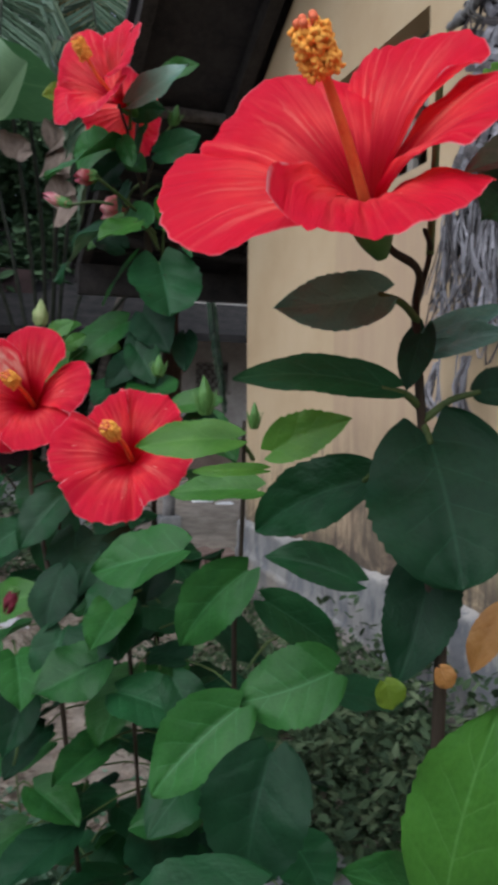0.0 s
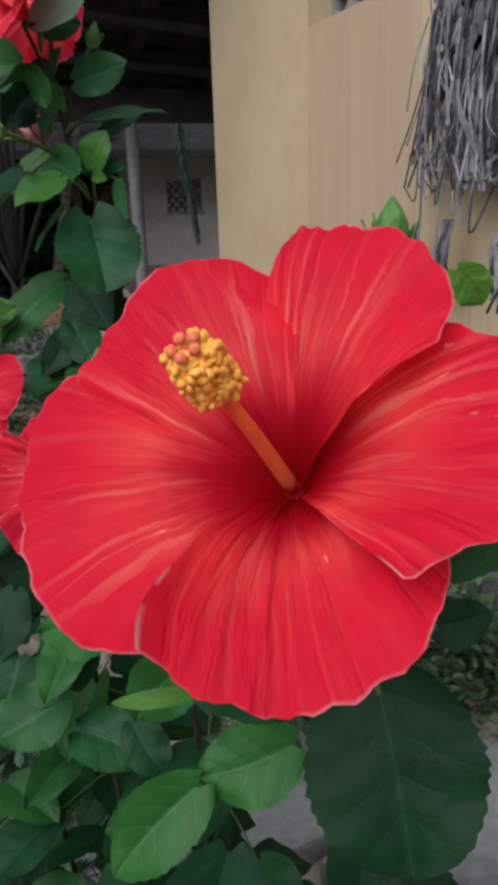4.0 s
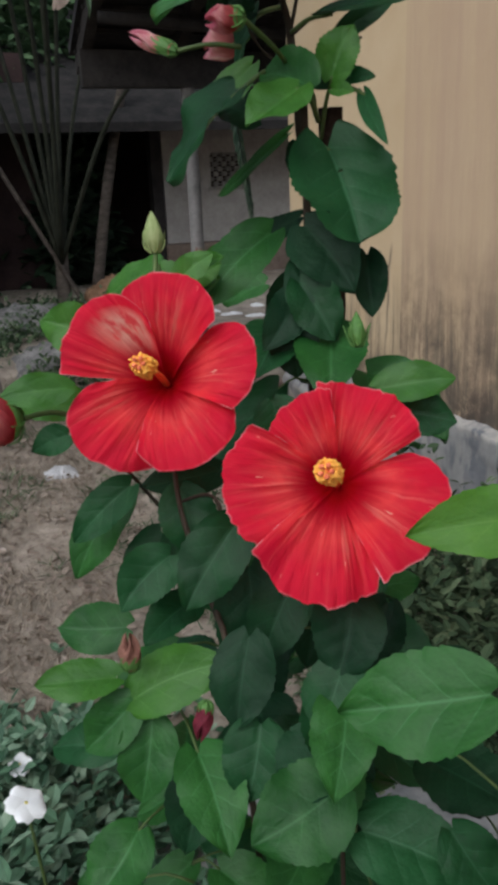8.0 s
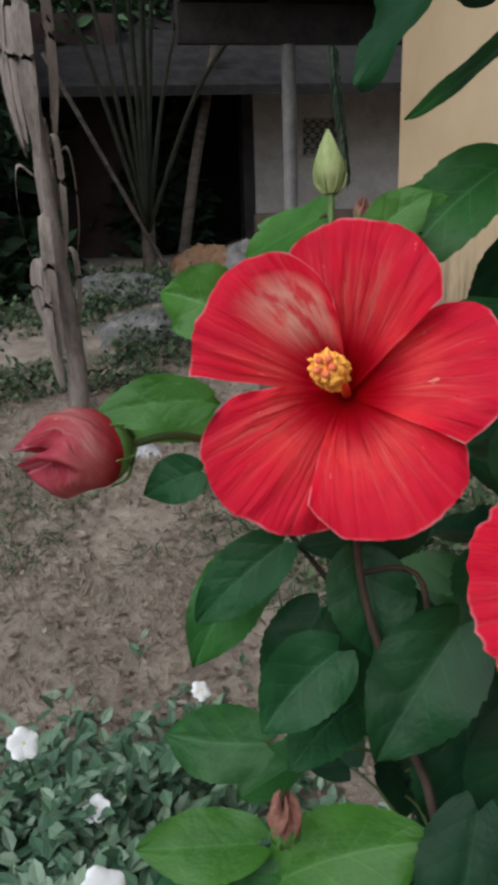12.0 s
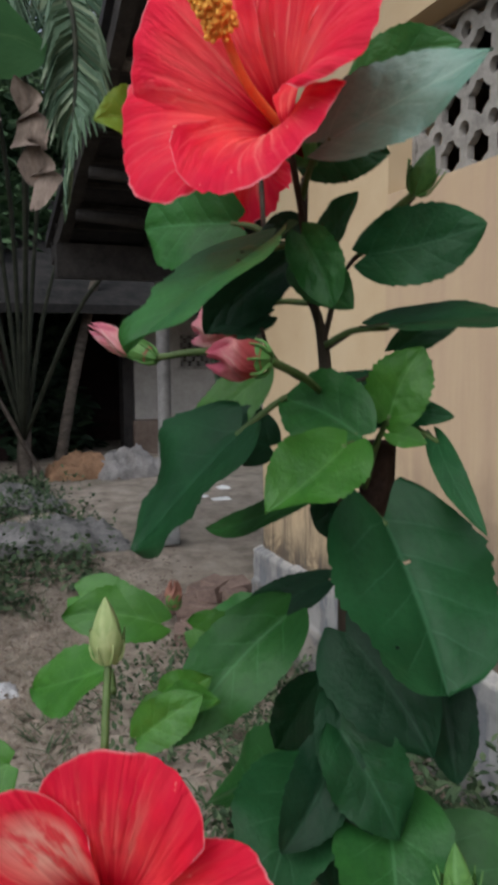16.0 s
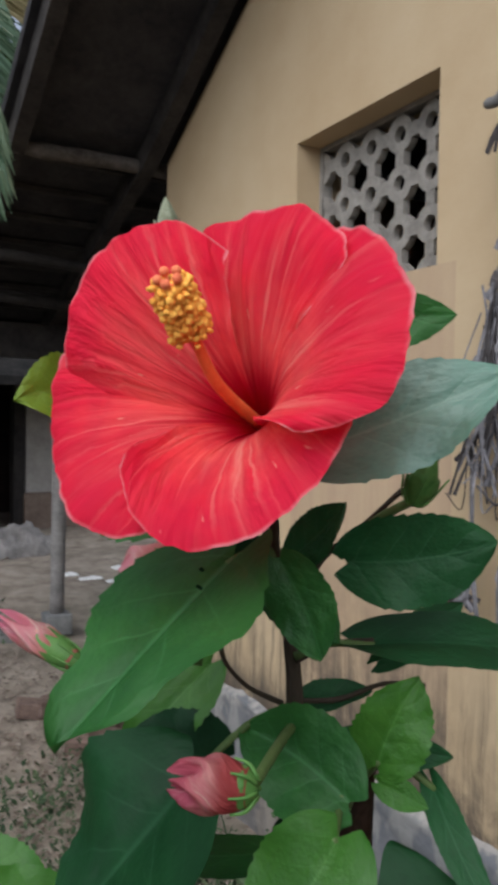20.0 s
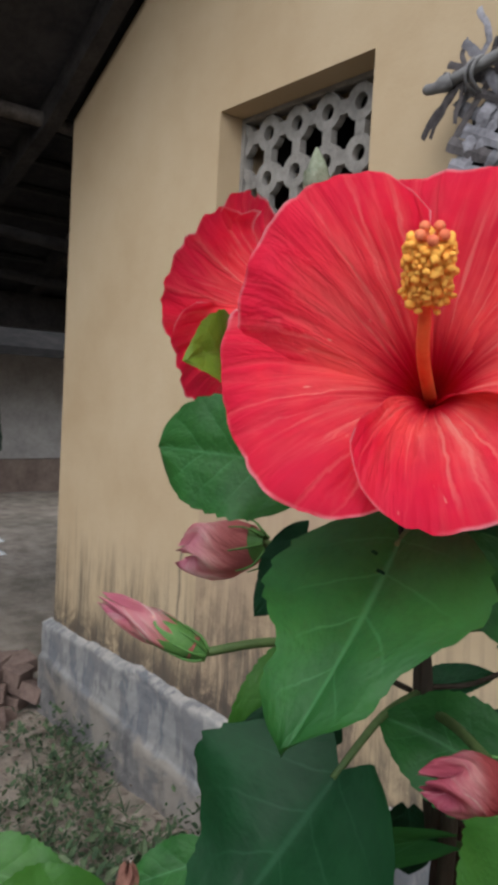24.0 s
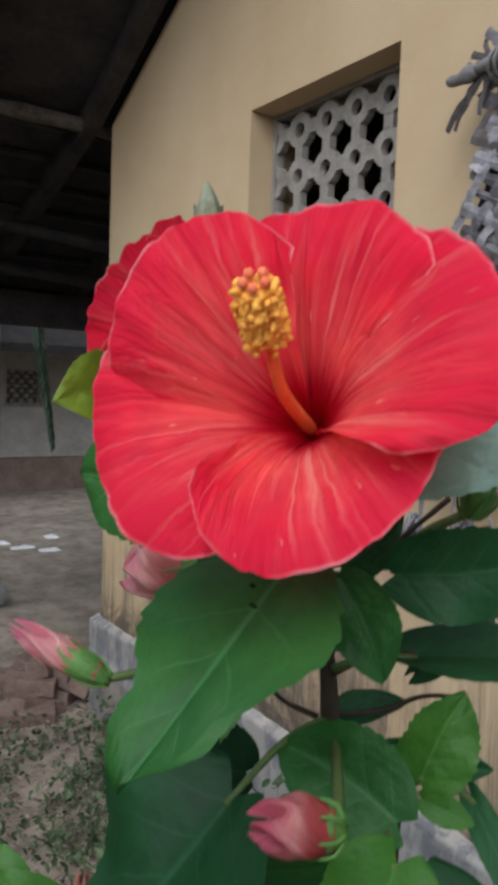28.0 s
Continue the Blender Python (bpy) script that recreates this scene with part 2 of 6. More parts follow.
LEAF = {
    "dark": leaf_material("leaf_dark_green", (0.007, 0.040, 0.012), (0.020, 0.096, 0.030), (0.06, 0.17, 0.085), 0.2, 0.46, 0.20),
    "mid": leaf_material("leaf_green", (0.013, 0.068, 0.014), (0.038, 0.150, 0.028), (0.09, 0.27, 0.10), 0.2, 0.45, 0.24),
    "light": leaf_material("leaf_young_green", (0.028, 0.115, 0.012), (0.064, 0.198, 0.022), (0.13, 0.31, 0.08), 0.25),
    "lime": leaf_material("leaf_fresh_lime_green", (0.060, 0.185, 0.018), (0.125, 0.310, 0.034), (0.2, 0.4, 0.09), 0.3),
    # paler blue-green base colour stands in for sky sheen on these leaves
    "grey": leaf_material("leaf_painted_sheen", (0.050, 0.140, 0.098), (0.11, 0.245, 0.175), (0.17, 0.32, 0.23), 0.12, 0.36, 0.6),
    "yellow": leaf_material("leaf_yellow_green", (0.10, 0.17, 0.012), (0.17, 0.26, 0.02), (0.24, 0.32, 0.06), 0.3),
    # shade inside the bushes is put into this darker leaf colour
    "deep": leaf_material("leaf_shade_green", (0.005, 0.025, 0.010), (0.012, 0.054, 0.020), (0.028, 0.09, 0.045), 0.1, 0.5, 0.15),
    "dry": leaf_material("leaf_withered", (0.30, 0.13, 0.03), (0.42, 0.22, 0.06), (0.35, 0.2, 0.08), 0.2),
}
DEADWOOD = plain("dead_wood", (0.018, 0.011, 0.008), (0.05, 0.03, 0.022), 40, 0.9, 0.1, 0.7, 0.004)
BARK = plain("hibiscus_bark", (0.022, 0.017, 0.012), (0.058, 0.043, 0.030), 30, 0.85, 0.2, 0.6, 0.003, (1, 1, 0.25))
FROND_RIB = plain("dark_frond_rib", (0.014, 0.017, 0.011), (0.038, 0.040, 0.027), 10, 0.8, 0.2, 0.4, 0.004)
SHOOT = plain("green_shoot", (0.05, 0.085, 0.024), (0.09, 0.14, 0.04), 40, 0.6, 0.3, 0.2, 0.001)
BUD_LIME = plain("pale_green_bud", (0.17, 0.24, 0.075), (0.33, 0.37, 0.17), 70, 0.6, 0.3, 0.3, 0.001, (1, 1, 0.3))
BUD_PALE = plain("downy_bud", (0.13, 0.16, 0.095), (0.30, 0.31, 0.23), 120, 0.8, 0.2, 0.4, 0.001)
CALYX = plain("calyx_green", (0.045, 0.125, 0.025), (0.10, 0.22, 0.05), 60, 0.55, 0.3, 0.3, 0.001)
COLUMN = plain("column_orange", (0.78, 0.11, 0.035), (0.86, 0.22, 0.06), 90, 0.5, 0.3, 0.2, 0.001)
POLLEN = plain("pollen_yellow", (0.94, 0.37, 0.05), (0.99, 0.55, 0.11), 300, 0.8, 0.2, 0.5, 0.001)
STIGMA = plain("stigma_red", (0.68, 0.13, 0.06), (0.80, 0.24, 0.11), 200, 0.7, 0.2, 0.3, 0.001)
CONCRETE = plain("weathered_concrete", (0.10, 0.105, 0.11), (0.27, 0.27, 0.265), 5, 0.9, 0.15, 0.6, 0.01)
JALI = plain("grey_cement_lattice", (0.18, 0.165, 0.15), (0.33, 0.305, 0.275), 14, 0.9, 0.15, 0.4, 0.004)
ROOF_DARK = plain("near_black_timber", (0.022, 0.021, 0.024), (0.050, 0.047, 0.048), 6, 0.9, 0.15, 0.4, 0.01)
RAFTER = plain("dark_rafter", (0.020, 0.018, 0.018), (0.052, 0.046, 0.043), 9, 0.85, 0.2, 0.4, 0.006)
MAT = plain("dry_palm_strip", (0.085, 0.080, 0.088), (0.29, 0.28, 0.30), 14, 0.7, 0.3, 0.4, 0.004, (1, 1, 1), 5, 0.0, 0.45)
MAT_BROWN = plain("brown_palm_strip", (0.040, 0.034, 0.034), (0.135, 0.120, 0.120), 14, 0.8, 0.2, 0.4, 0.004)
# painted gap shade between the strips, also the dark loose strands
MAT_DARK = plain("dark_palm_gap_shade", (0.025, 0.022, 0.022), (0.075, 0.068, 0.068), 14, 0.9, 0.1, 0.4, 0.004)
# shade of the trees on the far roof is put into this colour
FAR_ROOF = plain("tree_shaded_tiles", (0.018, 0.018, 0.018), (0.042, 0.038, 0.036), 6, 0.95, 0.05, 0.5, 0.01)
BAMBOO = plain("grey_bamboo", (0.14, 0.135, 0.135), (0.30, 0.29, 0.28), 12, 0.7, 0.3, 0.4, 0.003, (1, 0.2, 1))


# ---- tools ----
def part(name, bm, material, parent=None, label="", smooth=True):
    """Links a bmesh as one mesh object, under a thing or a part if given."""
    me = bpy.data.meshes.new(name)
    bm.to_mesh(me)
    bm.free()
    if smooth:
        me.polygons.foreach_set("use_smooth", [True] * len(me.polygons))
    me.materials.append(material)
    ob = new(name, me)
    if parent is not None:
        ob.parent = parent
    if label:
        ob["label"] = label
    return ob


def thing(name, label, category, place=(0, 0, 0), group="", kind=""):
    ob = new(name)
    ob.location = place
    ob.empty_display_size = 0.05
    return tagged(ob, label, category, group, kind)


def V(*a):
    return Vector(a)


def block(bm, lo, hi, bevel=0.0):
    lo, hi = Vector(lo), Vector(hi)
    made = bmesh.ops.create_cube(bm, size=1.0)["verts"]
    for v in made:
        v.co = (lo + hi) / 2 + Vector((v.co.x * (hi.x - lo.x), v.co.y * (hi.y - lo.y), v.co.z * (hi.z - lo.z)))
    if bevel:
        edges = list({e for v in made for e in v.link_edges})
        bmesh.ops.bevel(bm, geom=edges, offset=bevel, segments=2, affect="EDGES", profile=0.6)
    return bm


def spline(points, steps=6):
    """A smooth line through the points."""
    p = [Vector(q) for q in points]
    if len(p) < 3:
        return [p[0].lerp(p[-1], i / steps) for i in range(steps + 1)]
    p = [p[0] * 2 - p[1], *p, p[-1] * 2 - p[-2]]
    out = []
    for a, b, c, d in zip(p, p[1:], p[2:], p[3:]):
        for i in range(steps):
            t = i / steps
            out.append(0.5 * (2 * b + (c - a) * t + (2 * a - 5 * b + 4 * c - d) * t * t + (3 * b - a - 3 * c + d) * t ** 3))
    return out + [p[-2]]


def tube(bm, points, radius, end=None, sides=8, steps=6, knobs=0.0):
    """A tapered round tube along a smooth line."""
    line = spline(points, steps)
    end = radius if end is None else end
    rings, side = [], Vector((1, 0, 0))
    for i, c in enumerate(line):
        way = (line[min(i + 1, len(line) - 1)] - line[max(i - 1, 0)]).normalized()
        side = side - way * side.dot(way)
        if side.length < 1e-4:
            side = way.orthogonal()
        side.normalize()
        other = way.cross(side)
        f = i / (len(line) - 1)
        r = radius + (end - radius) * f
        r *= 1 + knobs * noise.noise(c * 60)
        rings.append([bm.verts.new(c + r * (math.cos(a) * side + math.sin(a) * other)) for a in (2 * math.pi * k / sides for k in range(sides))])
    for a, b in zip(rings, rings[1:]):
        for k in range(sides):
            bm.faces.new((a[k], a[(k + 1) % sides], b[(k + 1) % sides], b[k]))
    bm.faces.new(rings[0][::-1])
    bm.faces.new(rings[-1])
    return bm


def sheet(bm, nu, nv, where):
    """A grid with UVs; where(u, v) gives its points, u across and v along, both 0 to 1."""
    uv = bm.loops.layers.uv.verify()
    g = [[(bm.verts.new(where(i / nu, j / nv)), (i / nu, j / nv)) for i in range(nu + 1)] for j in range(nv + 1)]
    for j in range(nv):
        for i in range(nu):
            q = (g[j][i], g[j][i + 1], g[j + 1][i + 1], g[j + 1][i])
            f = bm.faces.new([v for v, _ in q])
            for loop, (_, c) in zip(f.loops, q):
                loop[uv].uv = c
    return bm


def facing(way, normal):
    """A turn whose y runs along way and whose z is near normal."""
    y = Vector(way).normalized()
    z = Vector(normal)
    z = (z - y * z.dot(y)).normalized()
    x = y.cross(z)
    return Matrix((x, y, z)).transposed().to_4x4()


def leaf_shape(length, width, seed=0, fold=0.25, curl=0.3, teeth=1.0, heart=0.35, wave=1.0, nu=12, nv=48, lobes=0.0, holes=(), plump=0.0):
    """A toothed hibiscus leaf: base at the origin, along y, upper side to z. holes: (across, along, radius) eaten away."""
    rnd = random.Random(seed)
    ph, ph2 = rnd.uniform(0, 6), rnd.uniform(0, 6)
    tip_bend = rnd.uniform(-0.14, 0.14)
    fold += rnd.uniform(-0.10, 0.14)
    count = rnd.choice((10, 11, 13))
    full = rnd.uniform(0.72, 0.95) - plump
    wide_at = rnd.uniform(0.30, 0.40) + 0.2 * plump
    quilt = rnd.uniform(0.004, 0.012)

    def where(u, v):
        x = 2 * u - 1
        s = v
        if s < wide_at:
            w = math.sqrt(max(0.0, 1 - ((wide_at - s) / (wide_at + 0.05 * heart)) ** 2))
        else:
            w = math.cos(math.pi / 2 * ((s - wide_at) / (1 - wide_at)) ** 1.2) ** full
        w *= 1 + lobes * (math.exp(-((s - 0.33) / 0.20) ** 2) - 0.55 * math.exp(-((s - 0.68) / 0.11) ** 2))
        tooth = ((s * count + (0.35 if x > 0 else 0.0)) % 1.0) - 0.55
        saw = 1 + teeth * (0.062 + 0.035 * noise.noise(V(s * 9, x, ph))) * (abs(x) ** 5) * tooth * (1 if s > 0.22 else 0.25)
        saw += 0.05 * abs(x) ** 3 * noise.noise(V(s * 3.2, 2 if x > 0 else 5, ph))
        px = x * w * width / 2 * saw
        back = heart * 0.62 * length * (abs(x) ** 1.3 - 0.55 * abs(x) ** 4) * max(0, 1 - s * 2.8) ** 1.5
        py = s * length - back
        pz = fold * abs(px) + curl * length * 0.5 * (s ** 0.9 - s * s)
        pz += wave * 0.07 * width * math.sin(6 * s + ph + (1.6 if x > 0 else 0)) * abs(x) ** 1.6
        pz += wave * 0.026 * width * math.sin(16 * s + ph2) * abs(x) ** 2.5 - 0.014 * width * (1 - min(1, abs(x) * 7))
        pz += quilt * width * abs(math.sin(math.pi * (4.4 * s - 1.25 * abs(x)))) * (1 - abs(x) ** 3) * min(1, abs(x) * 4) * min(1, s * 6)
        px += tip_bend * length * 1.6 * (s * s - s)
        return (px, py, pz)

    bm = sheet(bmesh.new(), nu, nv, where)
    if holes:
        uv = bm.loops.layers.uv.verify()
        gone = []
        for f in bm.faces:
            c = sum((l[uv].uv for l in f.loops), Vector((0, 0))) / len(f.loops)
            if any(((c.x - a) * width / length) ** 2 + (c.y - b) ** 2 < r * r for a, b, r in holes):
                gone.append(f)
        bmesh.ops.delete(bm, geom=gone, context="FACES")
    return bm


leaf_count = 0


def leaf(plant, base, tip, width, normal, tone="mid", stalk=None, fold=0.20, curl=0.3, teeth=1.0, heart=0.35, lobes=0.0, holes=(), plump=0.0):
    """One leaf of a plant from its base to its tip, with a stalk from the stem if given."""
    global leaf_count
    leaf_count += 1
    base, tip = Vector(base), Vector(tip)
    ob = part("leaf", leaf_shape((tip - base).length, width, leaf_count, fold, curl, teeth, heart, lobes=lobes, holes=holes, plump=plump, nu=24 if holes else 12, nv=60 if holes else 48), LEAF[tone], plant)
    ob.matrix_local = Matrix.Translation(base) @ facing(tip - base, normal)
    if stalk is not None:
        s = Vector(stalk)
        mid = (s + base) / 2 + Vector((0, 0, 0.25 * (s - base).length * 0.4))
        st = part("leaf_stalk", tube(bmesh.new(), [s, mid, base + (tip - base) * 0.05], 0.0022, 0.0016, 6, 4), SHOOT, plant)
    return ob


def petal_shape(low, tip, high, seed, ruffle=0.003, jag=1.0, nu=44, nv=34):
    """A petal from the throat to its rim. low, tip, high: (angle, length, height) of its first corner, its end and its last corner."""
    rnd = random.Random(seed)
    p1, p2, p3 = (rnd.uniform(0, 6.28) for _ in range(3))

    def where(u, v):
        x, s = 2 * u - 1, v
        side = low if x < 0 else high
        length = tip[1] + (side[1] - tip[1]) * abs(x) ** 2.6
        height = tip[2] + (side[2] - tip[2]) * x * x
        a = radians(tip[0] + abs(side[0] - tip[0]) * x * (1.26 - 0.32 * s + 0.06 * s * s))
        out = length * (0.03 + 0.97 * (0.6 * s + 0.4 * s * s))
        out *= 1 + 0.006 * s ** 7 * math.sin(11 * x + p1) + 0.0015 * s ** 9 * math.sin(37 * x + p2)
        out *= 1 + jag * (0.026 * s ** 6 * noise.noise(V(x * 4, p1, p2)) + 0.022 * s ** 8 * noise.noise(V(x * 11, p2, p3)))
        z = -0.026 + (height + 0.026) * (1 - (1 - s) ** 1.75)
        z += ruffle * s ** 2.5 * (math.sin(3.6 * x + p1) * 0.5 + abs(x) ** 1.5 * math.sin(7 * x + 3.5 * s + p2))
        z += 0.0009 * math.sin(26 * x + 3 * s + p2) * s * (1 - 0.4 * s) * (0.6 + 0.8 * noise.noise(V(x * 3, s * 2, p1)))
        z += 0.0030 * s * noise.noise(V(x * 2.2 + p1, s * 3 + p2, p3)) + 0.0018 * s * noise.noise(V(x * 8, s * 3 + p3, p1)) + 0.0010 * s * s * noise.noise(V(x * 18, s * 10, p2))
        z += 0.0016 * math.sin(19 * s + 5 * x + p3) * abs(x) ** 3 * s - 0.0035 * x * s
        z -= 0.0022 * max(0.0, s - 0.93) / 0.07 * (0.4 + noise.noise(V(x * 2.5, p3, 2)))
        return (out * math.cos(a), out * math.sin(a), z)

    return sheet(bmesh.new(), nu, nv, where)


petal_count = 0


def blossom(plant, throat, axis, petals, column, ruffle=0.003, stamens=430, tones=None, jag=1.0, skin=None):
    """A hibiscus flower. petals: three rim places each, as petal_shape takes them; column: where its column ends, seen from the throat."""
    global petal_count
    axis = Vector(axis).normalized()
    up = Vector((0, 0, 1))
    up = (up - axis * up.dot(axis)).normalized()
    turn = Matrix((up, axis.cross(up), axis)).transposed().to_4x4()
    fl = new("flower")
    fl.parent = plant
    fl.empty_display_size = 0.02
    fl.matrix_local = Matrix.Translation(Vector(throat)) @ turn
    for i, (low, tip, high) in enumerate(petals):
        petal_count += 1
        m = (skin or PETAL) if not tones or i not in tones else tones[i]
        part("petal", petal_shape(low, tip, high, petal_count, ruffle, jag), m, fl).matrix_local = pose(0, 0, 0.0004 * i)
    tip = Vector(column) * 0.94
    line = [V(0, 0, -0.020), V(tip.x * 0.10, tip.y * 0.10, tip.z * 0.25), V(tip.x * 0.5, tip.y * 0.5, tip.z * 0.62), tip]
    part("staminal_column", tube(bmesh.new(), line, 0.0027, 0.0018, 8, 6), COLUMN, fl, "orange-red stamen column")
    sm = spline(line, 10)
    rnd = random.Random(petal_count)
    bm = tube(bmesh.new(), sm[int(0.74 * len(sm)):], 0.0044, 0.0050, 10, 2, 0.4)
    for k in range(stamens):
        f = 0.73 + 0.25 * (k + rnd.random()) / stamens
        c = sm[min(len(sm) - 1, int(f * (len(sm) - 1)))]
        ahead = (sm[-1] - sm[-4]).normalized()
        o1 = ahead.orthogonal().normalized()
        a = 2.4 * k + rnd.uniform(-0.4, 0.4)
        way = (o1 * math.cos(a) + ahead.cross(o1) * math.sin(a) + ahead * rnd.uniform(0.0, 0.5)).normalized()
        e = c + way * rnd.uniform(0.0038, 0.0078)
        tube(bm, [c, e], 0.0005, 0.0004, 4, 1)
        made = bmesh.ops.create_icosphere(bm, subdivisions=1, radius=rnd.uniform(0.0011, 0.0017), matrix=Matrix.Translation(e))
        squash = V(rnd.uniform(0.6, 1.5), rnd.uniform(0.6, 1.5), rnd.uniform(0.6, 1.5))
        for v in made["verts"]:
            v.co = e + (v.co - e) * squash
    part("pollen_head", bm, POLLEN, fl, "golden yellow pollen-covered anthers")
    way = (sm[-1] - sm[-4]).normalized()
    o1 = way.orthogonal().normalized()
    for k in range(5):
        a = 2 * math.pi * k / 5
        d = (o1 * math.cos(a) + way.cross(o1) * math.sin(a)) * 0.0046
        bm = tube(bmesh.new(), [tip - way * 0.004, tip + way * 0.001 + d * 0.5, tip + way * 0.0022 + d * 0.8], 0.0006, 0.0006, 5, 3)
        bmesh.ops.create_icosphere(bm, subdivisions=2, radius=0.0018, matrix=Matrix.Translation(tip + way * 0.0026 + d * 0.8))
        part("stigma", bm, STIGMA, fl, "red stigma pad")
    part("petal_tube", tube(bmesh.new(), [(0, 0, -0.044), (0, 0, -0.034), (0, 0, -0.023)], 0.002, 0.0055, 12, 4), skin or PETAL, fl, "dark crimson throat of the flower")
    part("calyx", calyx_shape(0.009, 0.026, 5), CALYX, fl, "green calyx").matrix_local = pose(0, 0, -0.046)
    return fl


def calyx_shape(radius, length, lobes=5):
    def where(u, v):
        a = 2 * math.pi * u
        lobe = abs(math.sin(lobes * a / 2))
        s = v * (0.62 + 0.38 * lobe)
        r = radius * (0.35 + 0.65 * math.sin(min(1, s * 1.5) * math.pi / 2)) * (1 + 0.08 * s)
        return (r * math.cos(a), r * math.sin(a), s * length)

    return sheet(bmesh.new(), 30, 10, where)


def bud(plant, base, tip, radius, tone=None, stalk=None, green=0.55, skin=None):
    """A furled bud from its base to its tip: calyx with lobes, and twisted petals where they show."""
    base, tip = Vector(base), Vector(tip)
    length = (tip - base).length
    ob = new("flower_bud")
    ob.parent = plant
    ob.empty_display_size = 0.01
    way = (tip - base).normalized()
    ob.matrix_local = Matrix.Translation(base) @ way.to_track_quat("Z", "Y").to_matrix().to_4x4()
    if tone is not None:
        def furl(u, v):
            a = 2 * math.pi * u + 2.6 * v
            pleat = 1 - 2 * abs(math.sin(2.5 * (a - 1.8 * v)))
            r = radius * (0.48 + 0.52 * math.sin(math.pi * min(1, v * 0.80 + 0.06)) ** 0.7) * (1 + 0.15 * pleat * v + 0.16 * v * noise.noise(V(3 * math.cos(a), 3 * math.sin(a), 2 * v + 60 * radius)))
            r *= 1 - 0.58 * (max(0, v - 0.72) / 0.28) ** 1.6
            ragged = 0.12 * math.sin(5 * a) + 0.18 * noise.noise(V(2.4 * math.cos(a), 2.4 * math.sin(a), 90 * radius))
            return (r * math.cos(a), r * math.sin(a), length * (0.12 + 0.80 * v + ragged * v ** 3))
        part("furled_petals", sheet(bmesh.new(), 64, 24, furl), tone, ob, "tightly rolled pink petals")
    part("calyx", calyx_shape(radius * ((0.92 if green > 0.45 else 0.74) if tone is not None else 0.9), length * (green if tone is not None else 0.55), 5), skin or CALYX, ob)
    if tone is None:
        def core(u, v):
            a = 2 * math.pi * u
            r = radius * 0.86 * math.sin(math.pi * min(0.99, 0.16 + v * 0.82)) ** 0.9 * (1 + 0.10 * math.cos(5 * a + 2 * v)) * (1 - 0.25 * v)
            return (r * math.cos(a), r * math.sin(a), length * v)
        part("bud_tip", sheet(bmesh.new(), 20, 12, core), skin or CALYX, ob)
    for k in range(7):
        a = 2 * math.pi * k / 7
        d = V(math.cos(a), math.sin(a), 0)
        wide, far = (0.95, 0.3) if tone is not None or skin is not None else (1.35, 0.62)
        bm = tube(bmesh.new(), [d * radius * 0.3, d * radius * 0.8 + V(0, 0, length * 0.12), d * radius * wide + V(0, 0, length * far)], 0.0009, 0.0004, 5, 3)
        part("bracteole", bm, skin or CALYX, ob)
    if stalk is not None:
        s = Vector(stalk)
        part("flower_stalk", tube(bmesh.new(), [s, (s + base) / 2 + V(0, 0, 0.004), base + way * 0.002], 0.0022, 0.002, 6, 5), SHOOT, plant)
    return ob


# ---- the setting ----
def ground_height(x, y):
    rise = max(0.0, min(1.0, (y - 3.6) / 3.0))
    near = max(0.0, 1 - abs(x) / 30) * max(0.0, 1 - abs(y - 4) / 30)
    return 0.2 * rise * rise * (3 - 2 * rise) + near * (0.035 * noise.noise(V(x * 1.3, y * 1.3, 3)) + 0.014 * noise.noise(V(x * 6, y * 6, 7)))


def earth():
    n = Nodes("earth_with_litter", 0.95, 0.1)
    v = n.coord()
    big, mid, fine = n.noise(v, 0.8, 4.0), n.noise(v, 7.0, 5.0, 0.65), n.noise(v, 60.0, 5.0, 0.7)
    c = n.mix(n.ramp(mid, (0.35, 0.0), (0.65, 1.0)), (0.195, 0.163, 0.132), (0.365, 0.312, 0.26))
    c = n.mix(n.ramp(fine, (0.55, 0.0), (0.72, 0.8)), c, (0.36, 0.29, 0.22))
    c = n.mix(n.ramp(big, (0.5, 0.0), (0.68, 0.35)), c, (0.07, 0.075, 0.045))
    return n.colour(c).bump(n.math("ADD", mid, n.math("MULTIPLY", fine, 0.5)), 0.8, 0.03).m


def ground():
    bm = bmesh.new()
    xs = [-600, -120, -30, -10] + [-6 + 0.12 * i for i in range(101)] + [10, 30, 120, 600]
    ys = [-600, -120, -30, -8, -3] + [-1 + 0.12 * i for i in range(101)] + [14, 30, 120, 600]
    g = [[bm.verts.new((x, y, ground_height(x, y))) for x in xs] for y in ys]
    for a, b in zip(g, g[1:]):
        for i in range(len(xs) - 1):
            bm.faces.new((a[i], a[i + 1], b[i + 1], b[i]))
    return tagged(part("ground", bm, earth()), "bare brown earth with dry leaf litter and weeds", "ground", kind="structure")


ground()

WALL_X, CORNER_Y = 1.338, 3.58
WIN_Y, WIN_Z = (2.028, 2.628), (1.70, 2.167)
PLINTH_Z = 0.385


RIDGE_Y = 0.5


def roof_z(y):
    """Underside of the gable roof; beyond the back wall the flatter veranda roof."""
    if y > CORNER_Y:
        return 2.37 - 0.38 * (y - CORNER_Y)
    return 2.37 + 0.58 * (CORNER_Y - RIDGE_Y - abs(y - RIDGE_Y))


